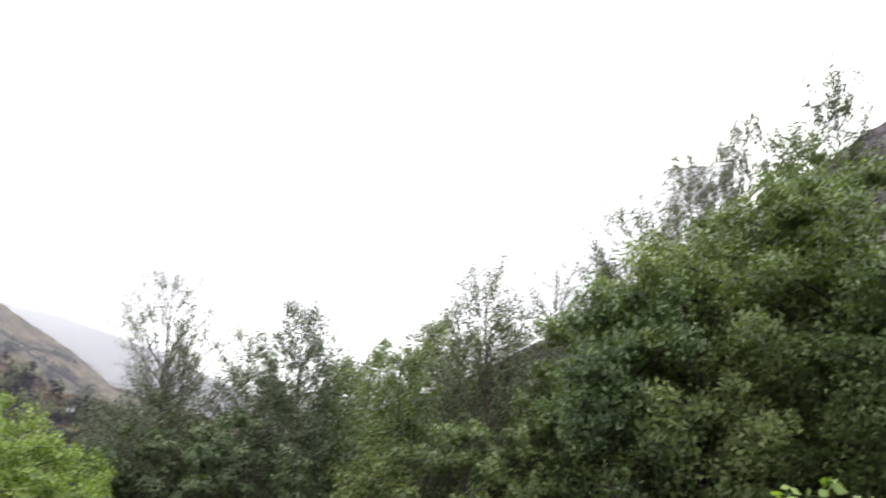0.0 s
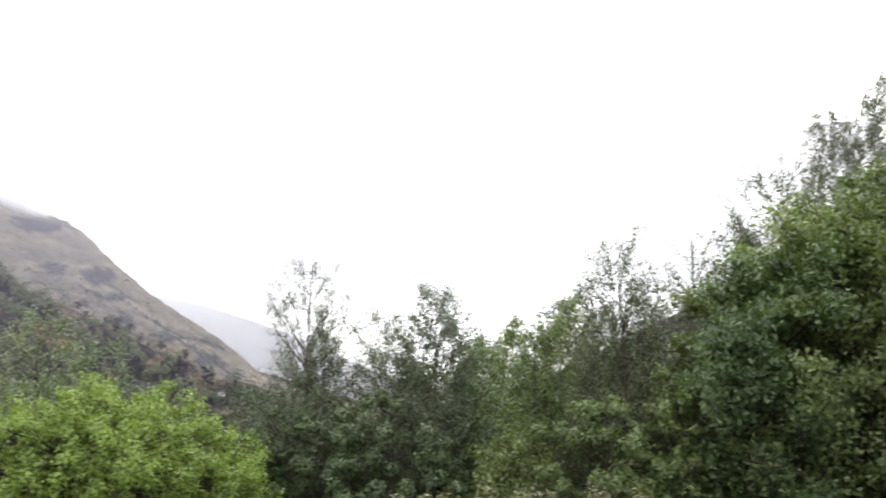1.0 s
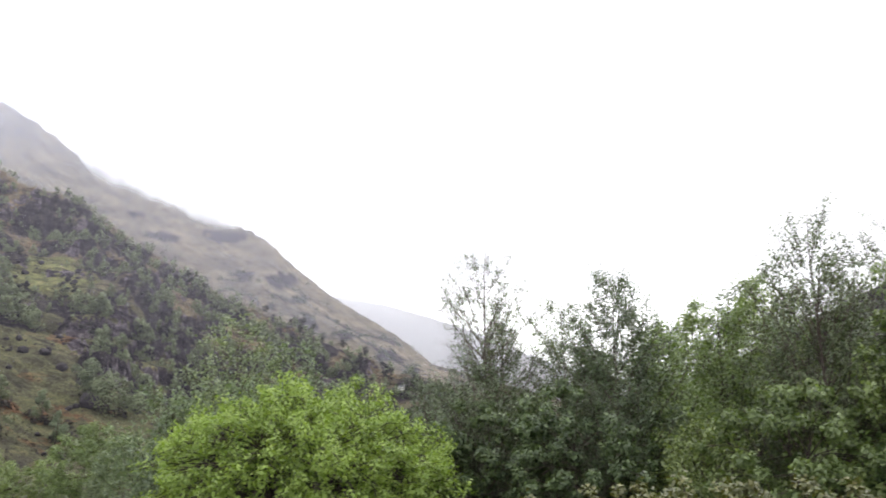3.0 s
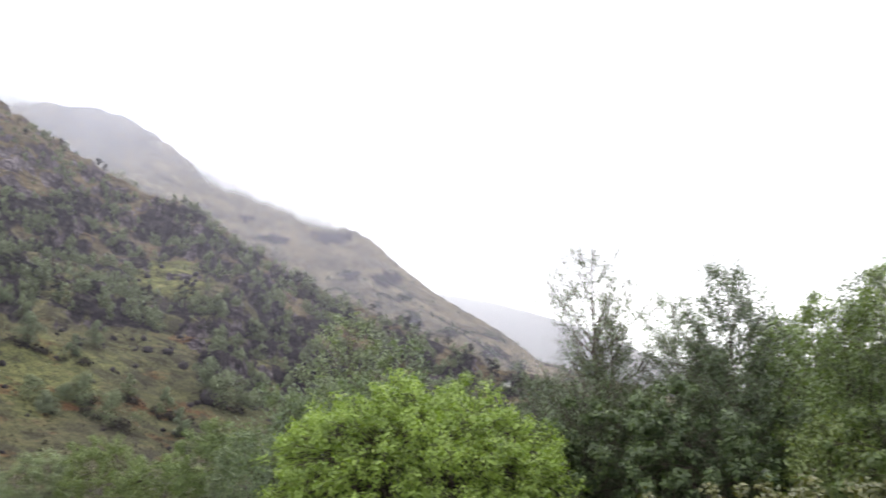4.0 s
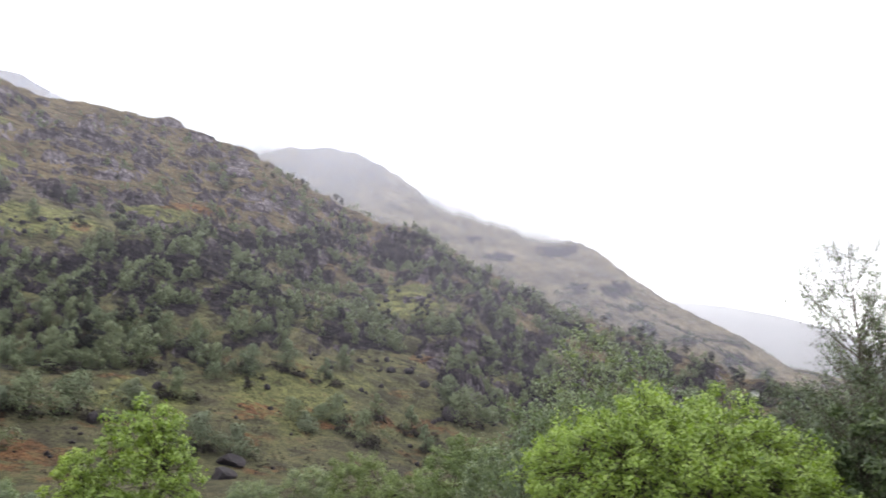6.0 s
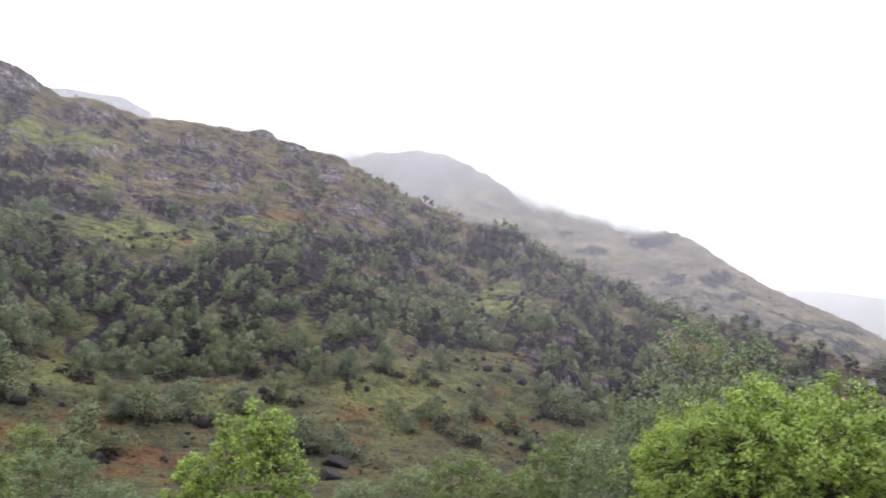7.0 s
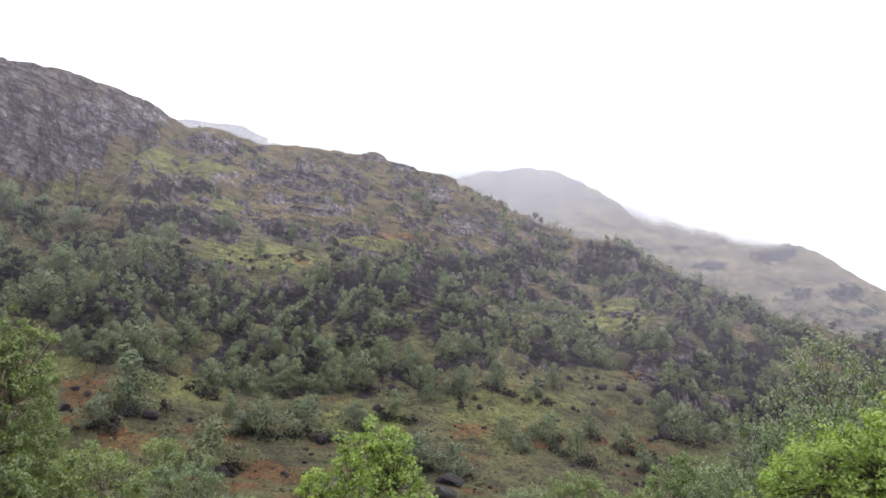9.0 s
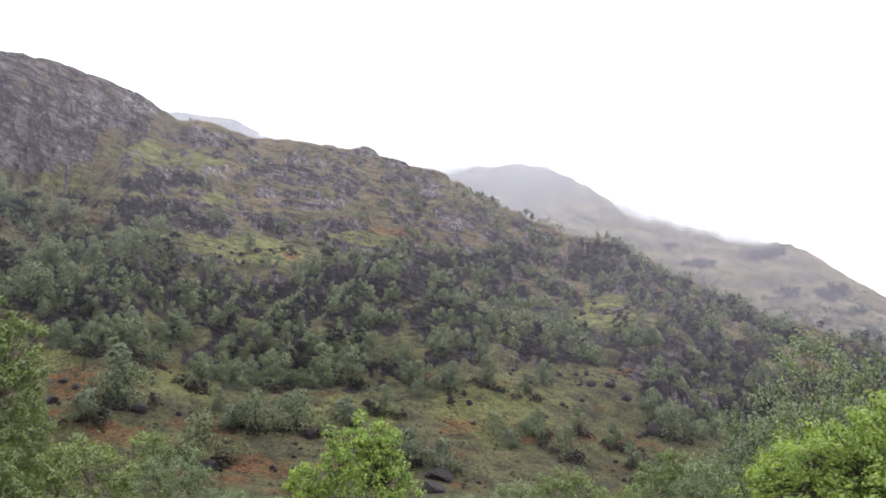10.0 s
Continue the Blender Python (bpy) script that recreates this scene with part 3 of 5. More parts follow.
def cloud_cap():
    """Cloud lying along the crest of the brown hill, lower where it spills over."""
    az = np.linspace(27, 72, 120)
    v = np.linspace(0, 1, 16)
    a, e, d, _ = (np.array(c, float) for c in zip(*MISTY_HILL))
    crest, far = np.interp(az, a, e) + 0.3, np.interp(az, a, d) - 460
    spill = np.interp(az, [27, 31, 33.5, 36, 38.5, 41, 43.5, 45.5, 47.5, 50, 53, 56, 59, 62, 72], [0.6, 0.2, -0.2, -0.6, -1.4, -1.3, -1.0, -1.4, -0.8, -0.4, -0.4, -0.7, -1.2, -1.2, -0.8])
    el = (crest + spill)[:, None] + v[None] * 3.2
    x, y = place(az[:, None] + 0 * el, far[:, None] + 20 * np.sin(az[:, None] * 0.9) + 0 * el)
    z = EYE + far[:, None] * np.tan(np.radians(el))
    i, j = np.meshgrid(np.arange(119), np.arange(15), indexing="ij")
    k = (i * 16 + j).ravel()
    me = quick_mesh("cloud_cap", np.stack([x, y, z], -1).reshape(-1, 3), np.stack([k, k + 16, k + 17, k + 1], -1), smooth=True)
    loops = np.empty(len(me.loops), np.int32)
    me.loops.foreach_get("vertex_index", loops)
    uv = np.stack([az[loops // 16] / 3.2, v[loops % 16]], -1).astype(np.float32)
    me.uv_layers.new(name="along").data.foreach_set("uv", uv.ravel())
    m, nd, l = nodes_of("cloud_cap")
    tc, sep = nd.new("ShaderNodeTexCoord"), nd.new("ShaderNodeSeparateXYZ")
    l.new(tc.outputs["UV"], sep.inputs[0])
    puff = nd.new("ShaderNodeTexNoise")
    puff.inputs["Scale"].default_value, puff.inputs["Detail"].default_value, puff.inputs["Roughness"].default_value = 2.2, 5.0, 0.55
    l.new(tc.outputs["UV"], puff.inputs["Vector"])
    ragged = nd.new("ShaderNodeMath")
    ragged.operation = "MULTIPLY_ADD"
    l.new(puff.outputs[0], ragged.inputs[0])
    ragged.inputs[1].default_value = 0.5
    l.new(sep.outputs["Y"], ragged.inputs[2])
    body = ramp(nd, l, ragged.outputs[0], [(0.20, (0, 0, 0)), (0.32, (0.16, 0.16, 0.16)), (0.46, (0.55, 0.55, 0.55)), (0.66, (0.93, 0.93, 0.93))])
    foot = ramp(nd, l, sep.outputs["Y"], [(0.0, (0, 0, 0)), (0.2, (1, 1, 1)), (0.6, (1, 1, 1)), (1.0, (0, 0, 0))])
    thick = blend(nd, l, 1.0, body, foot, "MULTIPLY")
    wet, glow, both, clear, mix = (nd.new("ShaderNodeBsdfDiffuse"), nd.new("ShaderNodeBsdfTranslucent"), nd.new("ShaderNodeMixShader"),
                                   nd.new("ShaderNodeBsdfTransparent"), nd.new("ShaderNodeMixShader"))
    wet.inputs[0].default_value = glow.inputs[0].default_value = (0.90, 0.91, 0.95, 1)
    for p, q in ((wet.outputs[0], both.inputs[1]), (glow.outputs[0], both.inputs[2]), (thick, mix.inputs[0]), (clear.outputs[0], mix.inputs[1]), (both.outputs[0], mix.inputs[2])):
        l.new(p, q)
    l.new(mix.outputs[0], nd.new("ShaderNodeOutputMaterial").inputs[0])
    me.materials.append(m)
    return tagged(new("cloud_cap", me), "ragged white cloud along the hill's crest", "mist", kind="stuff")


cloud_cap()


# ---------------------------------------------------------------- trees
def unit(v):
    return v / np.maximum(np.linalg.norm(v, axis=-1, keepdims=True), 1e-9)


def tubes(lines, radii, sides):
    """Tapered tubes along many lines at once: lines (k, p, 3), radii (k, p)."""
    k, p, _ = lines.shape
    way = unit(np.gradient(lines, axis=1))
    ref = np.where(np.abs(way[..., 2:3]) > 0.9, np.array([1.0, 0, 0]), np.array([0, 0, 1.0]))
    u = unit(np.cross(way, ref))
    v = np.cross(way, u)
    a = np.arange(sides) * 2 * np.pi / sides
    ring = u[:, :, None] * np.cos(a)[:, None] + v[:, :, None] * np.sin(a)[:, None]
    verts = (lines[:, :, None] + ring * radii[:, :, None, None]).reshape(-1, 3)
    K, P, S = np.meshgrid(np.arange(k), np.arange(p - 1), np.arange(sides), indexing="ij")
    base = K * p * sides + P * sides
    nxt = (S + 1) % sides
    faces = np.stack([base + S, base + nxt, base + sides + nxt, base + sides + S], -1).reshape(-1, 4)
    return verts, faces


def leaf_blades(centres, rng, size, hang=0.0, flat=0.6, wide=0.62, plain=False, facing=None, stray=0.45):
    """One folded, pointed blade for each centre."""
    n = len(centres)
    along = unit(rng.normal(size=(n, 3)) + np.array([0, 0, -hang]))
    up = unit(rng.normal(size=(n, 3)) * (1 - flat) + np.array([0, 0, flat]))
    if facing is not None:
        up = unit(facing + stray * rng.normal(size=(n, 3)))
    side = unit(np.cross(along, up))
    along = np.cross(up, side) if facing is not None else along
    up = np.cross(side, along)
    long = (size * rng.uniform(0.6, 1.25, n))[:, None]
    half = long * wide * 0.5
    if plain:
        verts = np.stack([centres - along * long * 0.45 + side * half, centres - along * long * 0.45 - side * half, centres + along * long * 0.55], 1).reshape(-1, 3)
        return verts, np.arange(3 * n).reshape(n, 3)
    verts = np.stack([centres - along * long * 0.5, centres + side * half - up * half * 0.3 - along * long * 0.05,
                      centres + along * long * 0.5 - up * long * 0.12, centres - side * half - up * half * 0.3 - along * long * 0.05], 1).reshape(-1, 3)
    return verts, np.arange(4 * n).reshape(n, 4)


def swelling(verts, faces, outward, share):
    """Turns blades outwards and rounds their normals towards the mass of leaves that they belong to. Returns faces and vertex normals."""
    k = faces.shape[1]
    geo = unit(np.cross(verts[faces[:, 1]] - verts[faces[:, 0]], verts[faces[:, 2]] - verts[faces[:, 0]]))
    wrong = (geo * outward).sum(-1) < 0
    faces = np.where(wrong[:, None], faces[:, ::-1], faces)
    geo = np.where(wrong[:, None], -geo, geo)
    normals = np.zeros_like(verts)
    normals[faces.ravel()] = np.repeat(unit(geo * (1 - share) + outward * share), k, axis=0)
    return faces, normals


# crown radius over crown height, bottom to top
SHAPES = {"birch": [0.75, 1.0, 0.95, 0.72, 0.45, 0.25, 0.06], "round": [0.75, 1.0, 1.05, 1.0, 0.85, 0.6, 0.2], "broad": [0.95, 1.05, 1.0, 0.92, 0.8, 0.6, 0.25],
          "oval": [0.6, 0.88, 1.0, 0.95, 0.8, 0.56, 0.25], "lance": [0.95, 1.05, 1.0, 0.95, 0.82, 0.62, 0.3], "egg": [0.7, 0.9, 1.0, 1.1, 1.05, 0.85, 0.4], "high": [0.45, 0.6, 0.8, 1.0, 1.12, 1.0, 0.45], "airy": [0.5, 0.72, 0.92, 1.0, 0.85, 0.55, 0.18], "spire": [0.9, 1.0, 0.8, 0.6, 0.4, 0.2, 0.05], "weeping": [0.7, 0.95, 1.0, 0.9, 0.75, 0.5, 0.2], "flat": [0.2, 0.45, 0.8, 1.0, 1.0, 0.85, 0.5]}


def skeleton_of(rng, tall, wide, shape, limbs, clear, rise, droop, stems, twigs):
    """Trunks, limbs and twigs of a tree as lines."""
    q = np.linspace(0, 1, 9)
    trunks, lines = [], []
    for s in range(stems):
        turn = rng.uniform(0, 2 * np.pi)
        lean = (0.02 if stems == 1 else 0.30) * wide * rng.uniform(0.5, 1.0)
        reach = tall * (1.0 if s == 0 else rng.uniform(0.72, 0.95))
        sway = np.cumsum(rng.normal(size=(9, 2)), 0) * 0.008 * tall
        sway -= sway[0]
        t = np.stack([np.cos(turn) * lean * q ** 0.8 + sway[:, 0], np.sin(turn) * lean * q ** 0.8 + sway[:, 1], reach * q], -1)
        trunks.append(t)
        n = max(4, limbs // stems)
        f = clear + (0.985 - clear) * (np.arange(n) + rng.uniform(0, 1, n)) / n
        start = np.stack([np.interp(f, q, t[:, c]) for c in range(3)], -1)
        around = turn + np.arange(n) * 2.4 + rng.normal(size=n) * 0.5
        reachout = wide * np.interp((f - clear) / (1 - clear), np.linspace(0, 1, 7), SHAPES[shape]) * rng.uniform(0.62, 1.18, n)
        up = rise * rng.uniform(0.6, 1.3, n) * (0.55 + 0.6 * f)
        w = np.linspace(0, 1, 6)
        out = reachout[:, None] * w * np.cos(up * 0.45)[:, None]
        z = start[:, 2:3] + reachout[:, None] * (np.tan(np.minimum(up, 1.2))[:, None] * w * 0.7 - droop * w ** 2.2)
        bend = rng.normal(size=(n, 1)) * 0.18 * w[None] ** 1.5
        lines.append(np.stack([start[:, 0:1] + out * np.cos(around[:, None] + bend), start[:, 1:2] + out * np.sin(around[:, None] + bend), z], -1))
    trunks, limbs_ = np.array(trunks), np.concatenate(lines)
    k = len(limbs_)
    length = np.linalg.norm(limbs_[:, -1] - limbs_[:, 0], axis=-1)
    f = rng.uniform(0.12, 1.0, (k, twigs)) ** 0.85
    pos = f * 5
    i = np.minimum(pos.astype(int), 4)
    w = (pos - i)[..., None]
    rows = np.arange(k)[:, None]
    start = limbs_[rows, i] * (1 - w) + limbs_[rows, i + 1] * w
    way = unit(limbs_[rows, i + 1] - limbs_[rows, i]) * 0.7 + rng.normal(size=(k, twigs, 3)) * 0.62 + np.array([0, 0, 0.12 - 0.25 * droop])
    span = (length[:, None] * rng.uniform(0.18, 0.42, (k, twigs)) * (1.15 - 0.5 * f) + 0.08)[..., None]
    end = start + unit(way) * span
    mid = (start + end) * 0.5 + np.array([0, 0, 0.06]) * span
    end = end - np.array([0, 0, 0.35 * droop]) * span
    fine = np.stack([start, mid, end], 2).reshape(-1, 3, 3)
    fit = tall / fine[..., 2].max()
    for part_lines in (trunks, limbs_, fine):
        part_lines[..., 2] *= fit
    return trunks, limbs_, fine


def birch_of(rng, tall, wide, shape, limbs, clear, twigs, weep=0.0):
    """A slim leader with many fine rising limbs inside a crown outline, their twigs upright or hanging."""
    q = np.linspace(0, 1, 9)
    sway = np.cumsum(rng.normal(size=(9, 2)), 0) * 0.006 * tall
    trunk = np.stack([sway[:, 0] - sway[0, 0], sway[:, 1] - sway[0, 1], 0.985 * tall * q], -1)[None]
    outline = np.array(SHAPES[shape])
    grid = np.linspace(0, 1, 200)
    share = np.cumsum(np.interp(grid, np.linspace(0, 1, 7), outline) + 0.2)
    h = np.interp((np.arange(limbs) + rng.uniform(0, 1, limbs)) / limbs, share / share[-1], grid)
    around = np.arange(limbs) * 2.4 + rng.normal(size=limbs) * 0.4
    # the outline is uneven round the crown
    lobe = 1 + 0.30 * rough(np.cos(around) * 1.3 + 5, h * 5 + np.sin(around) * 1.3, 2, int(rng.integers(0, 900))) * 2
    out = wide * np.interp(h, np.linspace(0, 1, 7), outline) * np.sqrt(rng.uniform(0.12, 1.0, limbs)) * lobe
    tip_z = tall * (clear + (1 - clear) * h)
    root_z = np.maximum(tip_z - out * rng.uniform(0.9, 1.7, limbs) * (1 - 0.4 * weep) - 0.1, tall * clear * 0.6)
    tx, ty = np.interp(root_z, trunk[0, :, 2], trunk[0, :, 0]), np.interp(root_z, trunk[0, :, 2], trunk[0, :, 1])
    w = np.linspace(0, 1, 6)
    bend = rng.normal(size=(limbs, 1)) * 0.25 * w ** 1.5
    run = out[:, None] * w ** 0.85
    z = root_z[:, None] + (tip_z - root_z)[:, None] * (w if not weep else np.sin(w * 2.3) / np.sin(2.0))
    limbs_ = np.stack([tx[:, None] + run * np.cos(around[:, None] + bend), ty[:, None] + run * np.sin(around[:, None] + bend), z], -1)
    f = rng.uniform(0.25, 1.0, (limbs, twigs)) ** 0.8
    pos = f * 5
    i = np.minimum(pos.astype(int), 4)
    u = (pos - i)[..., None]
    rows = np.arange(limbs)[:, None]
    start = limbs_[rows, i] * (1 - u) + limbs_[rows, i + 1] * u
    way = unit(limbs_[rows, i + 1] - limbs_[rows, i]) * (0.8 - 0.6 * weep) + rng.normal(size=(limbs, twigs, 3)) * (0.55 - 0.3 * weep) + np.array([0, 0, 0.25 - 1.6 * weep])
    span = (rng.uniform(0.16, 0.5, (limbs, twigs)) * (0.6 + 0.4 * np.minimum(out, 1.0))[:, None] * (1 + 1.3 * weep))[..., None]
    end = start + unit(way) * span
    mid = (start + end) * 0.5 + unit(rng.normal(size=end.shape)) * 0.12 * span
    fine = np.stack([start, mid, end], 2).reshape(-1, 3, 3)
    fit = tall / max(fine[..., 2].max(), trunk[..., 2].max())
    for lines in (trunk, limbs_, fine):
        lines[..., 2] *= fit
    return trunk, limbs_, fine


def dome_of(rng, tall, wide, sprays, stems, centre=0.42, lobes=0.10):
    """Stems, limbs and twigs of a dense rounded shrub."""
    d = unit(rng.normal(size=(sprays * 2, 3)))
    d = d[d[:, 2] > -0.62][:sprays]
    around, up = np.arctan2(d[:, 1], d[:, 0]), d[:, 2]
    lobe = 1 + lobes * rough(around * 1.9 + 7, up * 3.1, 3, int(rng.integers(0, 900))) * 2 - 0.5 * lobes
    full = 1 / (np.abs(d[:, 2]) ** 2.3 + np.hypot(d[:, 0], d[:, 1]) ** 2.3) ** (1 / 2.3)
    rho = lobe * full * (1 - 0.4 * rng.uniform(0, 1, len(d)) ** 1.7)
    tips = d * rho[:, None] * np.array([wide, wide, tall * (1 - centre)]) + np.array([0, 0, tall * centre])
    tips = tips[tips[:, 2] > 0.1]
    stems_ = []
    for s in range(stems):
        a = s * 2 * np.pi / stems + rng.uniform(0, 0.5)
        q = np.linspace(0, 1, 9)
        out = wide * 0.42 * rng.uniform(0.4, 1.0)
        stems_.append(np.stack([np.cos(a) * (0.12 + out * q ** 1.2), np.sin(a) * (0.12 + out * q ** 1.2), tall * 0.66 * q], -1))
    stems_ = np.array(stems_)
    flat = stems_[:, 3:].reshape(-1, 3)
    root = flat[np.argmin(((tips[:, None] - flat[None]) ** 2).sum(-1) + rng.uniform(0, 0.3 * wide * wide, (len(tips), len(flat))), axis=1)]
    w = np.linspace(0, 1, 6)[None, :, None]
    limbs_ = root[:, None] * (1 - w) + tips[:, None] * w + np.array([0, 0, 0.10]) * wide * (w * (1 - w)) * 2
    spread = unit(rng.normal(size=(len(tips), 2, 3))) * 0.10 * wide
    twig = np.stack([limbs_[:, 4][:, None] + 0 * spread, tips[:, None] + 0.4 * spread, tips[:, None] + spread], 2).reshape(-1, 3, 3)
    return stems_, limbs_, twig


def tree(label, category, az, r, top, material, bark, seed, wide=2.0, shape="birch", limbs=34, clear=0.25, rise=0.7, droop=0.1, stems=1,
         twigs=10, leaves=14000, leaf=0.08, scatter=0.1, hang=0.4, group="", girth=0.012, thin_top=0.0, name="tree", sprays=0, flat=0.3, plain=True, clumped=1.8, lift=0.0, limb=0.016, weep=None, tuft=0.0):
    """A tree or shrub at a bearing and distance whose tip stands at the elevation `top` from the eye."""
    rng = np.random.default_rng(seed)
    x, y = place(az, r)
    z = float(height(x, y))
    tall = EYE + r * math.tan(radians(top)) - z
    if sprays:
        trunks, limb_lines, twig_lines = dome_of(rng, tall, wide, sprays, stems)
    elif weep is not None:
        trunks, limb_lines, twig_lines = birch_of(rng, tall, wide, shape, limbs, clear, twigs, weep)
    else:
        trunks, limb_lines, twig_lines = skeleton_of(rng, tall, wide, shape, limbs, clear, rise, droop, stems, twigs)
    thing = new(name)
    thing.location = (x, y, z - 0.05)
    tagged(thing, label, category, group)
    q = np.linspace(1, 0.1, trunks.shape[1]) ** 1.1
    v, f = tubes(trunks, np.tile(q * tall * girth / stems ** 0.4, (len(trunks), 1)), 8)
    length = np.linalg.norm(limb_lines[:, -1] - limb_lines[:, 0], axis=-1)
    v1, f1 = tubes(limb_lines[:, [0, 2, 4, 5]], length[:, None] * (limb if not sprays else 0.005) * np.array([1, 0.7, 0.4, 0.25]) + (0.003 if weep is None else 0.0015), 4)
    part("trunk", quick_mesh("trunk", np.vstack([v, v1]), [f, f1 + len(v)], True), bark, thing)
    v2, f2 = tubes(twig_lines[:, ::2], np.tile(np.array([0.006, 0.002] if weep is None else [0.0032, 0.0012]) * (1 + r / 60), (len(twig_lines), 1)), 3)
    tagged(part("branchwork", quick_mesh("branchwork", v2, f2, True), bark, thing), kind="stuff")
    # leaves along the twigs, fewer towards the tip of a thin crown
    span = np.linalg.norm(twig_lines[:, 2] - twig_lines[:, 0], axis=-1)
    weight = span ** 1.2 * (1 - thin_top * ease(0.62, 1.0, twig_lines[:, 1, 2] / tall)) * rng.uniform(0.15, 1.0, len(span)) ** clumped
    weight = weight * (1 + lift * (2.2 * np.clip(twig_lines[:, 1, 2] / tall, 0, 1) ** 2 - 0.7))
    pick = rng.choice(len(span), leaves, p=weight / weight.sum())
    w = rng.uniform(0.1, 1.08, leaves)[:, None]
    c = np.where(w < 0.5, twig_lines[pick, 0] + (twig_lines[pick, 1] - twig_lines[pick, 0]) * w * 2, twig_lines[pick, 1] + (twig_lines[pick, 2] - twig_lines[pick, 1]) * (w * 2 - 1))
    facing = None
    if sprays:
        # each spray is a rounded tuft of leaves that face away from its middle, with gaps between the tufts
        tips = twig_lines[::2, 1]
        pick = rng.integers(0, len(tips), leaves)
        off = unit(rng.normal(size=(leaves, 3)) + np.array([0, 0, 0.35])) * rng.uniform(0.35, 1.0, leaves)[:, None]
        big = (tuft or scatter * 1.9) * rng.uniform(0.65, 1.35, len(tips))
        c = tips[pick] + off * big[pick][:, None] * np.array([1, 1, 0.85]) + np.array([0, 0, 0.5]) * (rng.uniform(size=(leaves, 1)) < 0.05) * big[pick][:, None]
        facing = unit(off + np.array([0, 0, 0.35]))
    else:
        c = c + rng.normal(size=(leaves, 3)) * scatter * np.array([1, 1, 0.75])
    keep = c[:, 2] > 0.05
    c, facing = c[keep], facing if facing is None else facing[keep]
    v, f = leaf_blades(c, rng, leaf, hang, flat, 0.7 if plain else 0.62, plain, facing, 0.5)
    outward = unit(c * np.array([1, 1, 1.2]) - np.array([0, 0, 0.5 * tall]))
    f, normals = swelling(v, f, unit(outward + (0.8 * facing if facing is not None else 0)), 0.42)
    part("crown", quick_mesh("crown", v, f, normals=normals), material, thing)
    return thing


def near_trees():
    thin, full = "slender young birch with a sparse airy top", "leafy green birch with a dark slim trunk"
    olive = "broad birch with dense olive-green leaves and a dark trunk"
    alder, low, willow = "broad alder with dense dark green leaves", "low dark green alder bush under the birches, shade put into its leaves", "yellow-green willow with many upright stems"
    B = dict(category="tree", material=M_BIRCH, bark=M_BARK, leaf=0.050, scatter=0.07, twigs=9, clumped=1.3, limb=0.005, weep=0.0, girth=0.009, name="birch_tree")
    A = dict(category="tree", material=M_ALDER, bark=M_DARKBARK, shape="broad", clear=0.2, rise=0.6, droop=0.08, stems=2, leaf=0.09, scatter=0.15, twigs=8, lift=0.55, name="alder_tree")
    L = dict(category="bush", material=M_SHADED_ALDER, bark=M_DARKBARK, stems=4, leaf=0.08, name="alder_bush")
    W = dict(category="tree", material=M_WILLOW, bark=M_DARKBARK, shape="broad", limbs=170, clear=0.06, leaf=0.066, twigs=9, scatter=0.09, weep=0.0, limb=0.006, clumped=0.6, girth=0.009, name="willow_tree")
    # the belt of birches and alders, from the open glen into the thicket
    tree(thin, az=17.9, r=20, top=13.4, seed=103, shape="high", limbs=150, wide=1.3, clear=0.28, leaves=13000, thin_top=0.0, **{**B, "leaf": 0.044, "scatter": 0.05})
    tree(full, az=22.3, r=22, top=5.2, seed=2, shape="egg", limbs=120, wide=1.4, clear=0.16, leaves=17500, **B)
    tree(full, az=19.2, r=19, top=6.4, seed=23, shape="egg", limbs=120, wide=1.4, clear=0.16, leaves=17500, **B)
    tree(full, az=16.9, r=21, top=8.8, seed=3, shape="lance", limbs=110, wide=1.0, clear=0.2, leaves=17900, thin_top=0.1, **B)
    tree(full, az=13.0, r=20, top=10.2, seed=4, shape="lance", limbs=130, wide=1.4, clear=0.18, leaves=27300, thin_top=0.1, **B)
    tree(full, az=9.9, r=18, top=11.9, seed=5, shape="lance", limbs=180, wide=1.4, clear=0.16, leaves=43400, thin_top=0.0, **B)
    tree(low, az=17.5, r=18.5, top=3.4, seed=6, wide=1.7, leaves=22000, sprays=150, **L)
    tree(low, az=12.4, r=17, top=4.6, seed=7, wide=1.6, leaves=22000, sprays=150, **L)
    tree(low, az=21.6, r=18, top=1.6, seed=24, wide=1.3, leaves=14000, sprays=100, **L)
    tree(willow, az=6.8, r=19, top=8.0, seed=8, wide=1.8, leaves=30000, **W)
    tree(willow, az=2.9, r=21, top=9.8, seed=9, wide=1.9, leaves=30000, **W)
    tree(willow, az=0.2, r=22, top=11.0, seed=29, wide=1.6, leaves=25000, **W)
    tree(willow, az=5.0, r=17, top=2.6, seed=25, wide=1.5, leaves=20000, **W)
    tree(full, az=-2.8, r=18, top=15.4, seed=10, shape="egg", limbs=190, wide=1.4, clear=0.2, leaves=29200, thin_top=0.1, **B)
    tree(full, az=-0.6, r=19, top=11.8, seed=44, shape="egg", limbs=100, wide=1.0, clear=0.2, leaves=13500, thin_top=0.0, **B)
    tree(full, az=-4.4, r=19, top=11.4, seed=45, shape="egg", limbs=100, wide=1.0, clear=0.2, leaves=13500, thin_top=0.0, **B)
    tree(full, az=11.6, r=19, top=8.6, seed=46, shape="egg", limbs=100, wide=1.0, clear=0.2, leaves=12800, thin_top=0.0, **B)
    tree(thin, az=-6.8, r=23, top=15.2, seed=11, shape="egg", limbs=140, wide=1.25, clear=0.28, leaves=12100, thin_top=0.1, **B)
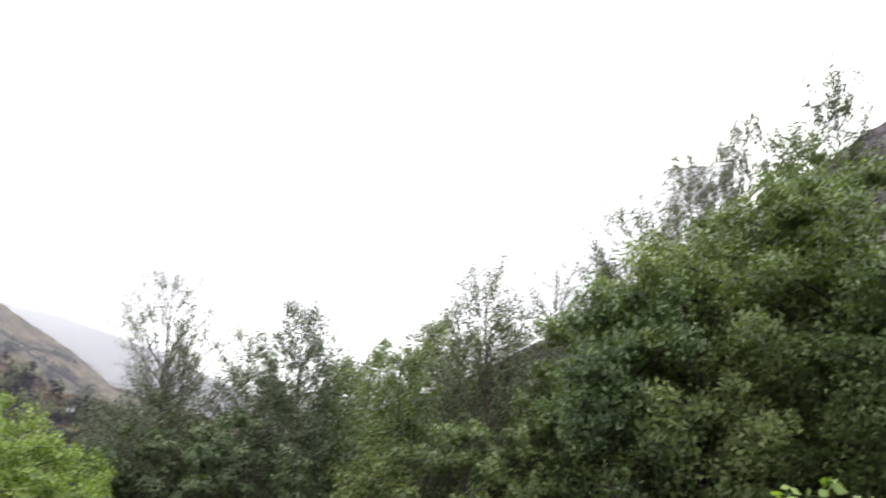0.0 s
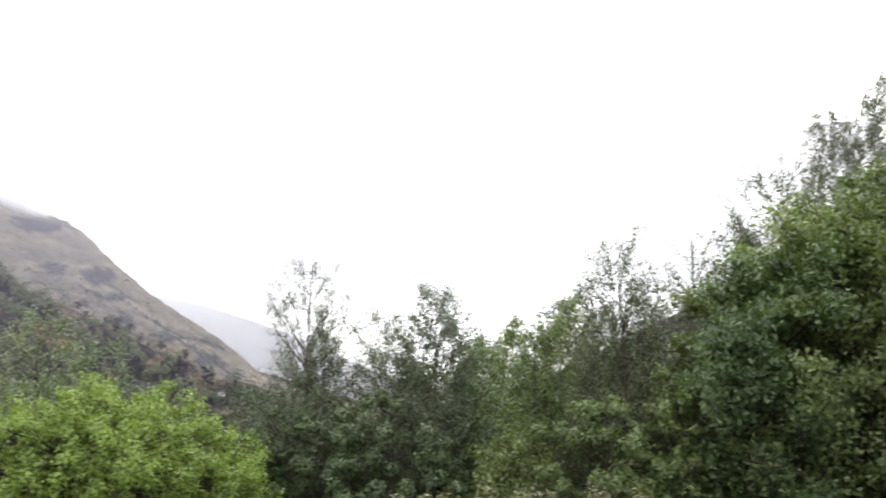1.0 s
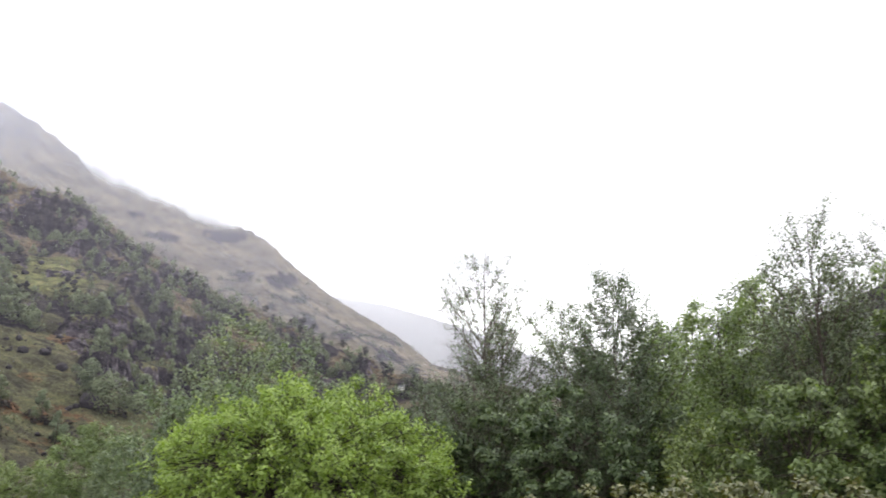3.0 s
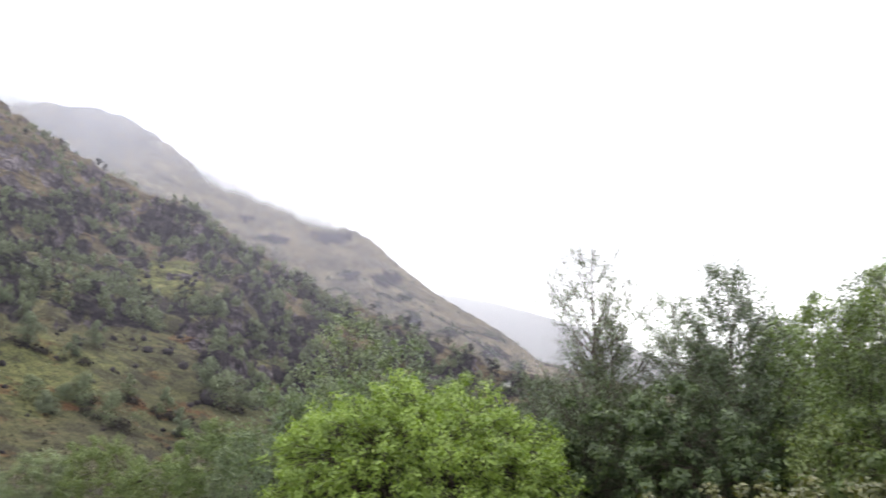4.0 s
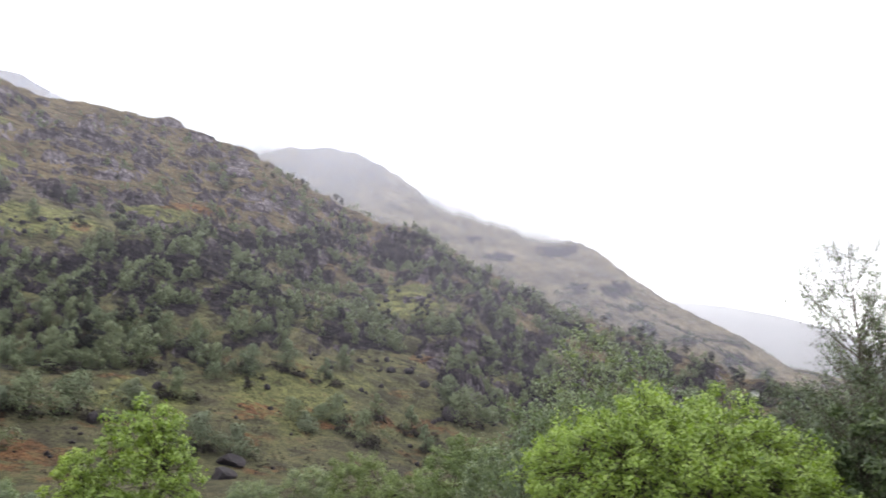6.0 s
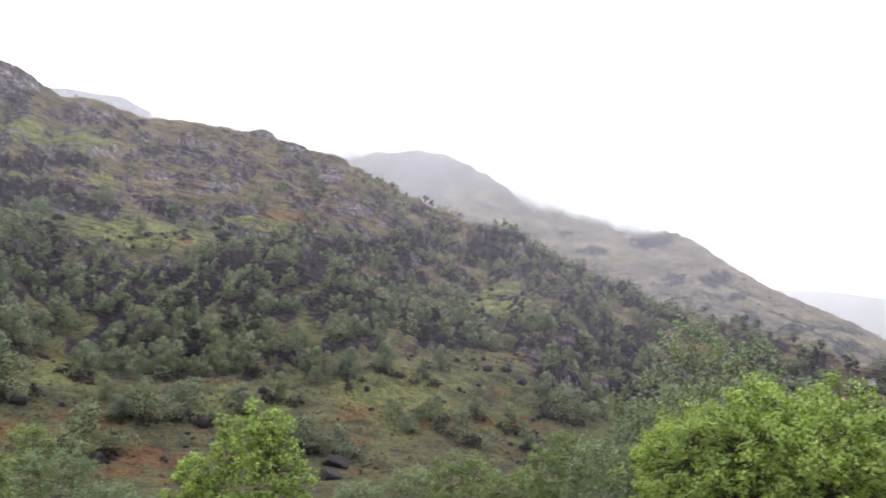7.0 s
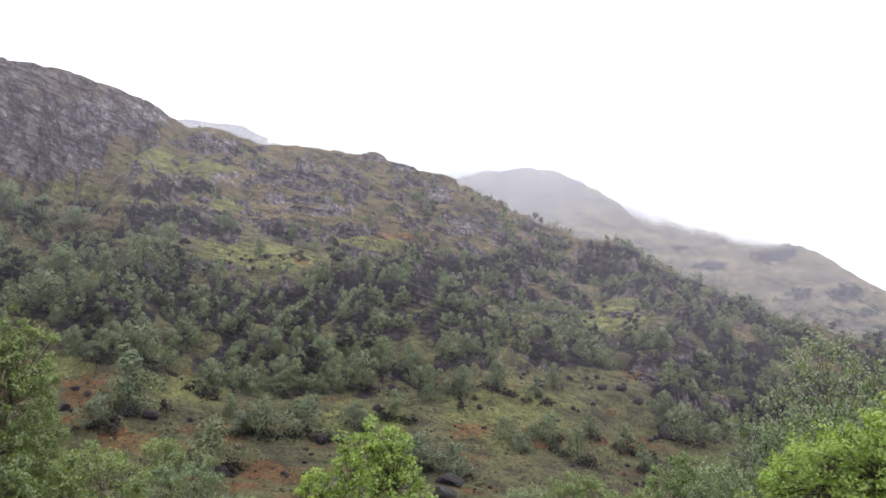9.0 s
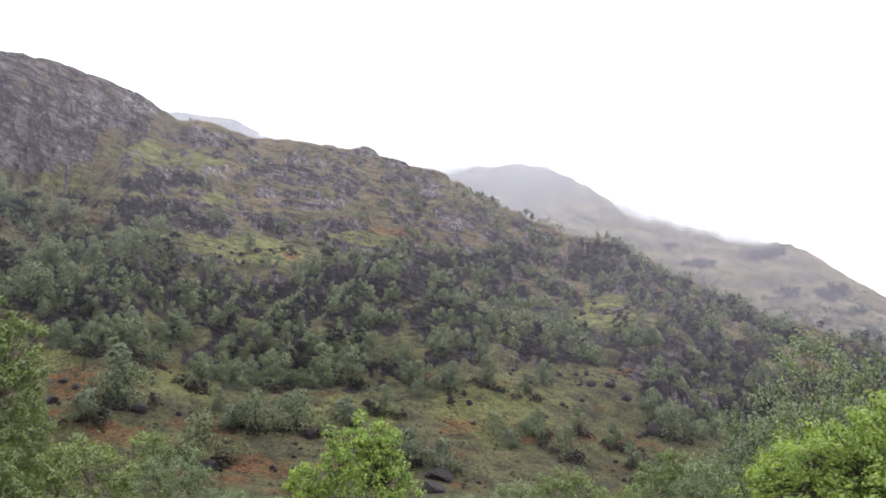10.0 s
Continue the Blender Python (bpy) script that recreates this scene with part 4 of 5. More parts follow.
    # two alder bushes and an alder in paler willow leaves; light put into colour
    tree("low leafy alder bush under the taller trees, coloured lighter as if lit", az=-0.6, r=16, top=4.6, seed=12, wide=1.7, leaves=24000, sprays=160, **{**L, "material": M_WILLOW, "name": "birch_bush"})
    tree("low leafy alder bush under the taller trees, coloured lighter as if lit", az=-5.0, r=17, top=6.2, seed=26, wide=1.7, leaves=25000, sprays=170, **{**L, "material": M_WILLOW, "name": "birch_bush"})
    tree("broad alder with yellow-green leaves, coloured lighter as if lit", az=-9.6, r=18, top=11.8, seed=13, wide=1.7, limbs=46, leaves=35000, **{**A, "material": M_WILLOW, "name": "willow_tree"})
    tree(full, az=-13.0, r=20, top=19.4, seed=14, shape="egg", limbs=220, wide=1.8, clear=0.3, leaves=39600, thin_top=0.1, **B)
    tree(thin, az=-10.6, r=19.5, top=16.4, seed=47, shape="egg", limbs=110, wide=0.8, clear=0.4, leaves=9300, thin_top=0.1, **B)
    silver = dict(category="tree", material=M_GREY, bark=M_SILVER, shape="high", limbs=190, clear=0.42, leaf=0.064, hang=1.4, twigs=9, scatter=0.05, limb=0.006, weep=0.8, girth=0.0045, clumped=0.7, name="silver_birch")
    tree("tall silver birch with drooping grey twigs", az=-16.9, r=30, top=22.7, seed=15, wide=1.35, leaves=26000, **silver)
    tree("tall silver birch with drooping grey twigs", az=-20.3, r=30, top=24.3, seed=16, wide=2.0, leaves=40000, **silver)
    tree(alder, az=-12.2, r=16.5, top=13.2, seed=17, wide=2.1, limbs=50, leaves=35000, **A)
    tree(olive, az=-17.0, r=17.0, top=16.6, seed=18, wide=2.3, limbs=54, leaves=43000, **{**A, "material": M_WILLOW, "name": "birch_tree"})
    tree(alder, az=-20.2, r=18.6, top=17.8, seed=48, wide=1.9, limbs=50, leaves=36000, **A)
    tree(olive, az=-22.6, r=17.5, top=19.1, seed=19, wide=2.4, limbs=58, leaves=47000, **{**A, "material": M_WILLOW, "name": "birch_tree"})
    tree(olive, az=-27.0, r=16.5, top=20.3, seed=20, wide=2.4, limbs=54, leaves=43000, **{**A, "material": M_WILLOW, "name": "birch_tree"})
    tree(alder, az=-32.5, r=16.0, top=20.5, seed=27, wide=2.5, limbs=50, leaves=36000, **A)
    # a lower row out of sight, added to darken the inside of the thicket
    for k, az in enumerate((-14.5, -25.5, -31.0)):
        tree(alder, az=az, r=21.5, top=9.0 + 3 * k, seed=40 + k, wide=2.3, limbs=46, leaves=18000, **A)
    tree("yellow-green rowan above the alders", az=-24.2, r=20, top=23.2, seed=21, wide=1.5, shape="round", limbs=110, clear=0.5, leaves=20200, **{**B, "material": M_WILLOW, "bark": M_DARKBARK, "leaf": 0.075, "scatter": 0.09, "name": "rowan_tree"})
    tree(full, az=-25.3, r=23, top=26.6, seed=22, shape="egg", limbs=200, wide=1.5, clear=0.40, leaves=36300, thin_top=0.1, **{**B, "leaf": 0.065})
    # the bright shrub and what stands by it
    tree("rounded shrub in bright yellow-green spring leaf", "shrub", 30.0, 16.5, 4.0, M_BRIGHT, M_DARKBARK, 30, 2.9, stems=7, sprays=1250, leaves=98000, leaf=0.072, tuft=0.22, name="shrub", plain=False)
    S = dict(category="tree", material=M_SALLOW, bark=M_DARKBARK, stems=2, leaf=0.075, rise=0.8, droop=0.05, clear=0.12, twigs=9, scatter=0.1, name="sallow_tree")
    tree("grey-green sallow with a thin upright top", az=35.2, r=22, top=8.6, seed=31, wide=1.75, shape="egg", limbs=120, leaves=13000, thin_top=0.2, **{**S, "weep": 0.0, "limb": 0.006})
    tree("grey-green sallow with a thin upright top", az=31.1, r=22, top=7.1, seed=32, wide=1.2, shape="egg", limbs=90, leaves=9000, thin_top=0.2, **{**S, "weep": 0.0, "limb": 0.006})
    tree("low grey-green sallow bush", az=38.6, r=21, top=4.0, seed=33, wide=1.9, shape="broad", limbs=110, leaves=15000, **{**S, "weep": 0.0, "limb": 0.005, "clear": 0.05, "category": "bush", "name": "sallow_bush"})
    tree("low grey-green sallow bush", az=34.0, r=20.5, top=4.6, seed=37, wide=1.9, shape="broad", limbs=110, leaves=15000, **{**S, "weep": 0.0, "limb": 0.005, "clear": 0.05, "category": "bush", "name": "sallow_bush"})
    tree("small bright green sapling in fresh leaf", "shrub", 63.25, 15, 3.4, M_BRIGHT, M_DARKBARK, 34, 0.95, stems=3, sprays=330, leaves=22000, leaf=0.058, tuft=0.14, name="shrub", plain=False)
    tree("small bright green sapling in fresh leaf", "shrub", 67.1, 15.2, 0.5, M_BRIGHT, M_DARKBARK, 35, 0.5, stems=2, sprays=90, leaves=6000, leaf=0.06, tuft=0.13, name="shrub", plain=False)
    tree("leafy green birch at the edge of the field", "tree", 86.6, 24, 9.2, M_FIELD, M_BARK, 36, 1.8, stems=3, sprays=520, leaves=46000, leaf=0.075, tuft=0.2, name="birch_tree")
    for k, (az, r, top, wide, mat) in enumerate([(84.8, 28, 1.6, 2.2, M_FIELD), (80.6, 29, 1.5, 2.0, M_FIELD), (77.2, 45, 2.2, 1.5, M_FIELD), (75.4, 42, 0.9, 2.3, M_SALLOW), (88, 22, 2.4, 2.0, M_FIELD),
                                                 (50.0, 50, 0.0, 2.4, M_FIELD), (53.4, 54, -0.9, 2.0, M_SALLOW), (46.6, 44, -0.9, 2.3, M_FIELD), (43.6, 40, 1.4, 1.6, M_FIELD), (41.4, 38, 0.4, 1.5, M_SALLOW), (72.2, 46, -1.6, 2.2, M_SALLOW), (57.0, 56, -1.9, 2.2, M_SALLOW)]):
        tree("rounded willow bush in the rough field", "bush", az, r, top, mat, M_DARKBARK, 50 + k, wide, stems=3, sprays=110, leaves=12000, leaf=0.10, scatter=0.18, group="field bushes", name="willow_bush")
    # taller trees farther into the wood
    for k, (az, r, top, wide) in enumerate([(7.6, 48, 8.4, 2.2), (4.6, 50, 9.5, 2.3), (2.2, 52, 10.4, 2.4), (0.4, 50, 11.0, 2.4), (6.0, 54, 8.2, 2.4), (-1.4, 54, 9.8, 2.8), (10.5, 55, 6.4, 2.6), (-11, 40, 12, 2.8), (-5, 42, 8, 2.8), (15, 60, 4.0, 2.6), (20, 62, 3.0, 2.6), (25.5, 64, 2.2, 2.6)]):
        tree("round-headed tree in the wood behind the birches", "tree", az, r, top, M_WILLOW if k % 2 else M_BIRCH, M_DARKBARK, 70 + k, wide, "round", 90, 0.15, twigs=6, leaves=11000, leaf=0.18, scatter=0.2, weep=0.0, clumped=0.6, group="wood behind the birches", name="tree")
    # heath and twigs close to the camera
    for k, (az, r, top, wide) in enumerate([(11, 9.0, -2.2, 0.9), (6.5, 9.2, -1.6, 0.9), (1.5, 9.0, -1.0, 0.9), (-3, 9.2, -1.2, 0.8), (15, 9.3, -3.1, 0.7)]):
        tree("low brown and green heath bush at the roadside", "bush", az, r, top, M_BRACKEN, M_DARKBARK, 90 + k, wide, stems=5, sprays=90, leaves=6000, leaf=0.055, scatter=0.07, group="roadside heath", name="heath_bush")
    for az, r, top, wide in ((-26.0, 6.2, 3.6, 0.5), (-23.4, 6.4, 2.2, 0.3), (-19.9, 6.6, 1.8, 0.2)):
        tree("low shrub with pale yellow-green leaves", "shrub", az, r, top, M_BRIGHT, M_DARKBARK, 97 + int(-az), wide, stems=3, sprays=34, leaves=420, leaf=0.10, tuft=0.12, name="shrub", plain=False, group="roadside shrubs")


near_trees()


# ---------------------------------------------------------------- woods on the hillsides
def small_tree(rng, tall, wide, clumps, size, kind):
    """A tree seen from afar: leaf sprays on a crown, and a trunk."""
    if kind == "pine":
        # flat-topped pads of needles on the upper trunk
        n = 8
        mid = np.stack([rng.normal(size=n) * 0.48 * wide, rng.normal(size=n) * 0.48 * wide, tall * np.linspace(0.45, 0.93, n)], -1)
        mid[-2:, :2] *= 0.3
        k = rng.integers(0, n, clumps)
        big = wide * rng.uniform(0.32, 0.6, n)
        d = unit(rng.normal(size=(clumps, 3)))
        c = mid[k] + d * (big[k] * rng.uniform(0.2, 1.0, clumps) ** 0.5)[:, None] * np.array([1, 1, 0.42])
        v, f = leaf_blades(c, rng, size, 0.1, 0.5, 0.9, True)
        return (v, *swelling(v, f, d, 0.7))
    # several rounded masses of leaf
    n = 15
    mid = np.stack([rng.normal(size=n) * 0.40 * wide, rng.normal(size=n) * 0.40 * wide, tall * np.linspace(0.12, 0.88, n)], -1)
    mid[:, :2] *= np.interp(np.linspace(0, 1, n), [0, 0.5, 1], [1.25, 1.05, 0.35])[:, None]
    big = wide * rng.uniform(0.36, 0.56, n) * np.linspace(1.1, 0.7, n)
    k = rng.integers(0, n, clumps)
    d = unit(rng.normal(size=(clumps, 3)) + np.array([0, 0, 0.25]))
    c = mid[k] + d * (big[k] * rng.uniform(0.72, 1.0, clumps))[:, None]
    v, f = leaf_blades(c, rng, size, 0.1, 0.3, 0.9, True, d, 0.28)
    whole = unit(c - np.array([0, 0, 0.45 * tall]))
    return (v, *swelling(v, f, unit(d + 0.7 * whole + np.array([0, 0, 0.2])), 0.9))


def joined(name, label, category, material, placed):
    """Many crowns as one mesh: each a kind from small_tree, a place, a turn, a size and a squash."""
    vs, fs, ns, total = [], [], [], 0
    for (v, f, nrm), (x, y, z), turn, size, squash in placed:
        c, sn = math.cos(turn), math.sin(turn)
        spin = np.array([[c, sn, 0], [-sn, c, 0], [0, 0, 1]])
        vs.append((v @ spin) * np.array([size, size, size * squash]) + np.array([x, y, z]))
        ns.append(nrm @ spin)
        fs.append(f + total)
        total += len(v)
    me = quick_mesh(name, np.vstack(vs), np.vstack(fs), normals=np.vstack(ns))
    me.materials.append(material)
    return tagged(new(name, me), label, category, kind="stuff")


def distant_tree(label, name, seed, tall, wide, material, kind="round", clumps=2500, size=0.27):
    rng = np.random.default_rng(seed)
    thing = new(name)
    tagged(thing, label, "tree", "trees on the hillside")
    q = np.linspace(0, 1, 6)
    line = np.stack([0.03 * tall * np.sin(q * 2.5 + seed), 0.03 * tall * np.sin(q * 3.1), q * tall * 0.93], -1)[None]
    arms = []
    for k in range(7):
        a, f = k * 2.4, 0.3 + 0.09 * k
        s = np.array([0.03 * tall * np.sin(f * 2.5 + seed), 0.03 * tall * np.sin(f * 3.1), f * tall])
        arms.append([s, s + np.array([np.cos(a) * wide * 0.5, np.sin(a) * wide * 0.5, 0.06 * tall]), s + np.array([np.cos(a) * wide * 0.85, np.sin(a) * wide * 0.85, 0.13 * tall])])
    v, f = tubes(line, np.linspace(0.022, 0.004, 6)[None] * tall, 6)
    v2, f2 = tubes(np.array(arms), np.tile(np.array([0.010, 0.006, 0.002]) * tall, (7, 1)), 4)
    part("trunk", quick_mesh("trunk", np.vstack([v, v2]), [f, f2 + len(v)], True), M_DARKBARK, thing)
    v, f, normals = small_tree(rng, tall, wide, clumps, size, kind)
    part("crown", quick_mesh("crown", v, f, normals=normals), material, thing)
    return thing


STANDING = [(0, 79.51, 3.19, 4.6), (1, 74.17, -0.09, 3.6), (1, 70.88, 2.11, 2.8), (1, 68.08, 2.08, 3.0), (2, 74.71, 4.6, 2.9), (4, 64.89, 2.75, 1.8), (2, 52.59, 4.73, 1.8),
            (1, 51.71, 1.84, 2.2), (1, 49.89, 0.74, 2.3), (2, 49.09, 2.21, 2.0), (2, 46.75, 1.19, 2.3), (4, 60.44, 0.0, 2.6), (4, 58.35, -0.35, 2.2),
            (0, 62.23, 3.27, 2.3), (0, 57.6, 4.91, 2.4), (0, 59.94, 5.28, 2.0), (0, 55.27, 5.3, 2.4), (0, 64.59, 5.14, 3.2), (0, 69.13, 4.75, 2.9)]
STANDING += [(0, 81.53, 6.5, 2.4), (1, 78.83, 6.65, 2.7), (0, 44.15, 2.82, 2.7), (1, 42.96, 1.91, 2.7), (4, 53.78, 1.27, 1.2), (4, 64.53, 2.57, 1.5), (4, 72.33, 2.09, 1.7),
             (4, 81.13, 2.27, 2.2), (3, 66.83, 12.83, 3.0), (3, 77.18, 12.25, 2.4), (3, 87.23, 10.32, 3.0), (3, 86.09, 13.82, 2.7), (3, 77.33, 10.36, 2.1), (3, 38.6, 10.0, 1.2), (3, 25.3, 4.2, 1.5), (3, 24.8, 4.0, 1.2), (3, 23.31, 3.6, 1.0), (1, 88.03, 15.0, 2.4), (0, 86.03, 14.5, 2.4), (0, 89.53, 14.0, 2.6), (4, 84.03, 14.3, 1.8), (1, 88.53, 12.0, 2.6), (1, 84.53, 11.5, 2.4), (1, 24.4, 3.3, 0.7), (1, 23.61, 3.2, 0.6)]

STANDING += [(0, 82.03, 12.0, 2.4), (1, 79.53, 12.5, 2.2), (0, 83.03, 10.0, 2.4), (1, 85.53, 9.5, 2.6), (1, 78.03, 14.3, 1.8), (2, 72.03, 14.0, 1.6), (2, 69.83, 15.2, 1.6), (4, 74.53, 15.8, 1.4)]


def hill_woods():
    rng = np.random.default_rng(5)
    n = 14000
    az, r = rng.uniform(14, 100, n), np.sqrt(rng.uniform(175 ** 2, 650 ** 2, n))
    x, y = place(az, r)
    z, _, _, u, which, wall = height(x, y, True)
    el = np.degrees(np.arctan2(z - EYE, r))
    keep = (rng.uniform(size=n) < wooded(az, el, r, u) * np.where(az < 34, 1.0, 0.8)) & (which == 1) & ~((wall > 0.3) & (u > 0.82)) & ~((np.abs(az - 24.1) < 0.7) & (r < 450))
    x, y, z, az, r, u = x[keep], y[keep], z[keep], az[keep], r[keep], u[keep]
    order = np.argsort(r)
    protos = [distant_tree("rounded birch growing on the steep hillside", "hillside_birch", 200, 7.0, 3.0, M_HILL),
              distant_tree("spreading birch growing on the steep hillside", "hillside_birch", 201, 5.6, 3.6, M_HILL),
              distant_tree("slender birch growing on the steep hillside", "hillside_birch", 202, 7.6, 2.3, M_HILL),
              distant_tree("dark Scots pine standing on the steep hillside", "hillside_pine", 203, 10.0, 2.9, M_PINE, "pine", 1200, 0.42),
              distant_tree("pale grey-green willow on the steep hillside", "hillside_willow", 204, 5.0, 2.8, M_KNOLL)]
    used = set()
    # trees that stand out: kind, bearing, elevation of the foot, height in degrees
    for k, az_, el_, tall_ in STANDING:
        px, py, pz, pr = spot(az_, el_)
        s = pr * math.tan(radians(tall_)) / (7.5, 6.0, 8.0, 10.0, 5.0)[k]
        copy_thing(protos[k], Matrix.LocRotScale((px, py, pz - 0.3), Euler((0, 0, az_ * 7.0)), None)).scale = (s, s, s)
    for i in order[:255]:
        k = int(rng.choice(5, p=[0.32, 0.27, 0.2, 0.1, 0.11]))
        k = 1 if k == 3 and u[i] < 0.2 else k
        s = rng.uniform(0.75, 1.5)
        m = Matrix.LocRotScale((x[i], y[i], z[i] - 0.3), Euler((0, 0, rng.uniform(0, 6.28))), None)
        if k not in used:
            used.add(k)
            protos[k].matrix_basis = m
        else:
            copy_thing(protos[k], m).scale = (s, s, s * rng.uniform(0.85, 1.15))
    # the rest of the wood, too many to count
    rest = order[255:]
    thin_kinds = [small_tree(np.random.default_rng(320 + k), 1.0, 0.34 + 0.05 * (k % 3), 150, 0.125, "pine" if k > 6 else "round") for k in range(8)]
    kinds = [small_tree(np.random.default_rng(300 + k), 1.0, 0.34 + 0.05 * (k % 3), 360, 0.085, "pine" if k > 6 else "round") for k in range(8)]
    birches, pines = [], []
    for i in rest:
        k = int(rng.integers(0, 8))
        one = ((kinds if r[i] < 430 else thin_kinds)[k], (x[i], y[i], z[i] - 0.3), rng.uniform(0, 6.28), rng.uniform(4.0, 9.5) * (1 if u[i] < 0.5 else 0.8), 1.0)
        (pines if k > 6 else birches).append(one)
    joined("hillside_wood", "birch wood covering the steep hillside", "wood", M_HILL, birches)
    joined("pine_wood", "dark pines scattered through the hillside wood", "wood", M_PINE, pines)


hill_woods()


def far_scrub():
    """Woods on the hill behind the birches, in the glen, and dark scrub on the brown hill."""
    rng = np.random.default_rng(8)
    kinds = [small_tree(np.random.default_rng(330 + k), 1.0, 0.42, 130, 0.17, "round") for k in range(4)]
    for name, label, lo, hi, near, far, n, size, mat, level in (
            ("glen_wood", "thick wood on the floor of the glen", 2, 44, 190, 310, 300, (5, 9), M_HILL, 0.3),
            ("back_wood", "wood climbing the rocky hill behind the birches", -25, 10, 200, 620, 560, (5, 9), M_HILL, 0.2),
            ("hill_scrub", "dark scrub in patches on the brown hill", 20, 62, 720, 1350, 9000, (4, 9), M_SCRUB, 0.0)):
        az, r = rng.uniform(lo, hi, n), rng.uniform(near, far, n)
        x, y = place(az, r)
        z, _, _, _, which, _ = height(x, y, True)
        if name == "hill_scrub":
            ok = (scrubby(az, r, z) > 0.4) & (which == 2)
        elif name == "glen_wood":
            ok = (which == 0)
        else:
            ok = which != 1
        few = [(v[:150], f[:50], nrm[:150]) for v, f, nrm in kinds]
        low = name == "hill_scrub"
        joined(name, label, "wood", mat, [((few if low else kinds)[int(rng.integers(0, 4))], (x[i], y[i], z[i] - 0.4), rng.uniform(0, 6.28), rng.uniform(*size), 0.6 if low else 1.0) for i in np.nonzero(ok)[0]])


far_scrub()


def low_growth():
    """Knee-high bushes on the open slope, dark tufts of heather and dead fern over the meadow, and added dark clumps
    for shade at tree feet.
    """
    rng = np.random.default_rng(15)
    kinds = [small_tree(np.random.default_rng(350 + k), 1.0, 0.62, 70, 0.26, "round") for k in range(4)]
    for name, label, lo, hi, n, size, mat, want in (
            ("slope_bushes", "small green bushes scattered over the open slope", 14.5, 21.5, 2600, (0.9, 3.0), M_HILL, 900),
            ("meadow_tufts", "dark tufts of heather and dead fern in the meadow, and added dark clumps for shade under trees", -3.0, 6.5, 4200, (0.3, 0.9), M_HEATHER_AND_SHADE, 900)):
        az, r = rng.uniform(43, 91, n), np.sqrt(rng.uniform(175 ** 2, 620 ** 2 if mat is M_HILL else 300 ** 2, n))
        x, y = place(az, r)
        z, _, _, u, which, wall = height(x, y, True)
        el = np.degrees(np.arctan2(z - EYE, r))
        ok = (which == 1) & (el > lo) & (el < hi) & (u < 0.97) & (wall < 0.4) & (rough(az / 1.5, r / 16, 3, 77) > (0.02 if mat is M_HILL else -0.05)) & (patches(az, el, LUSH[:1], 0 * az) < 0.5)
        placed = []
        for i in np.nonzero(ok)[0][:want]:
            big = rng.uniform(*size)
            placed.append((kinds[int(rng.integers(0, 4))], (x[i], y[i], z[i] - 0.15 * big), rng.uniform(0, 6.28), big, 0.8))
        if mat is M_HEATHER_AND_SHADE:
            # added dark clumps that stand in for shade at the feet of lone trees
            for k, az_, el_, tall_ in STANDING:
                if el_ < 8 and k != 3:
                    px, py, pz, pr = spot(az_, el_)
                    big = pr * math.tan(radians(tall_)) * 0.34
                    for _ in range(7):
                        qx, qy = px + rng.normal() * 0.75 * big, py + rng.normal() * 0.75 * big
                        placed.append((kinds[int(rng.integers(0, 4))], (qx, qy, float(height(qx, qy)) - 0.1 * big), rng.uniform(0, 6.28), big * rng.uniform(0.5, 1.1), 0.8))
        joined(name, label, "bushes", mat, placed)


low_growth()


# ---------------------------------------------------------------- boulders
def boulder_mesh(seed, squat):
    rng = random.Random(seed)
    bm = bmesh.new()
    bmesh.ops.create_icosphere(bm, subdivisions=2, radius=1.0)
    cuts = [(Vector((rng.gauss(0, 1), rng.gauss(0, 1), rng.gauss(0, 0.7))).normalized(), rng.uniform(0.5, 0.85)) for _ in range(9)]
    for v in bm.verts:
        for n, d in cuts:
            over = v.co.dot(n) - d
            if over > 0:
                v.co -= n * over * 0.9
        v.co += v.co.normalized() * noise.fractal(v.co * 1.7 + Vector((seed, 0, 0)), 1.0, 2.0, 4) * 0.10
        v.co.z *= squat
    me = bpy.data.meshes.new("boulder")
    bm.to_mesh(me)
    bm.free()
    me.materials.append(M_ROCK)
    return me


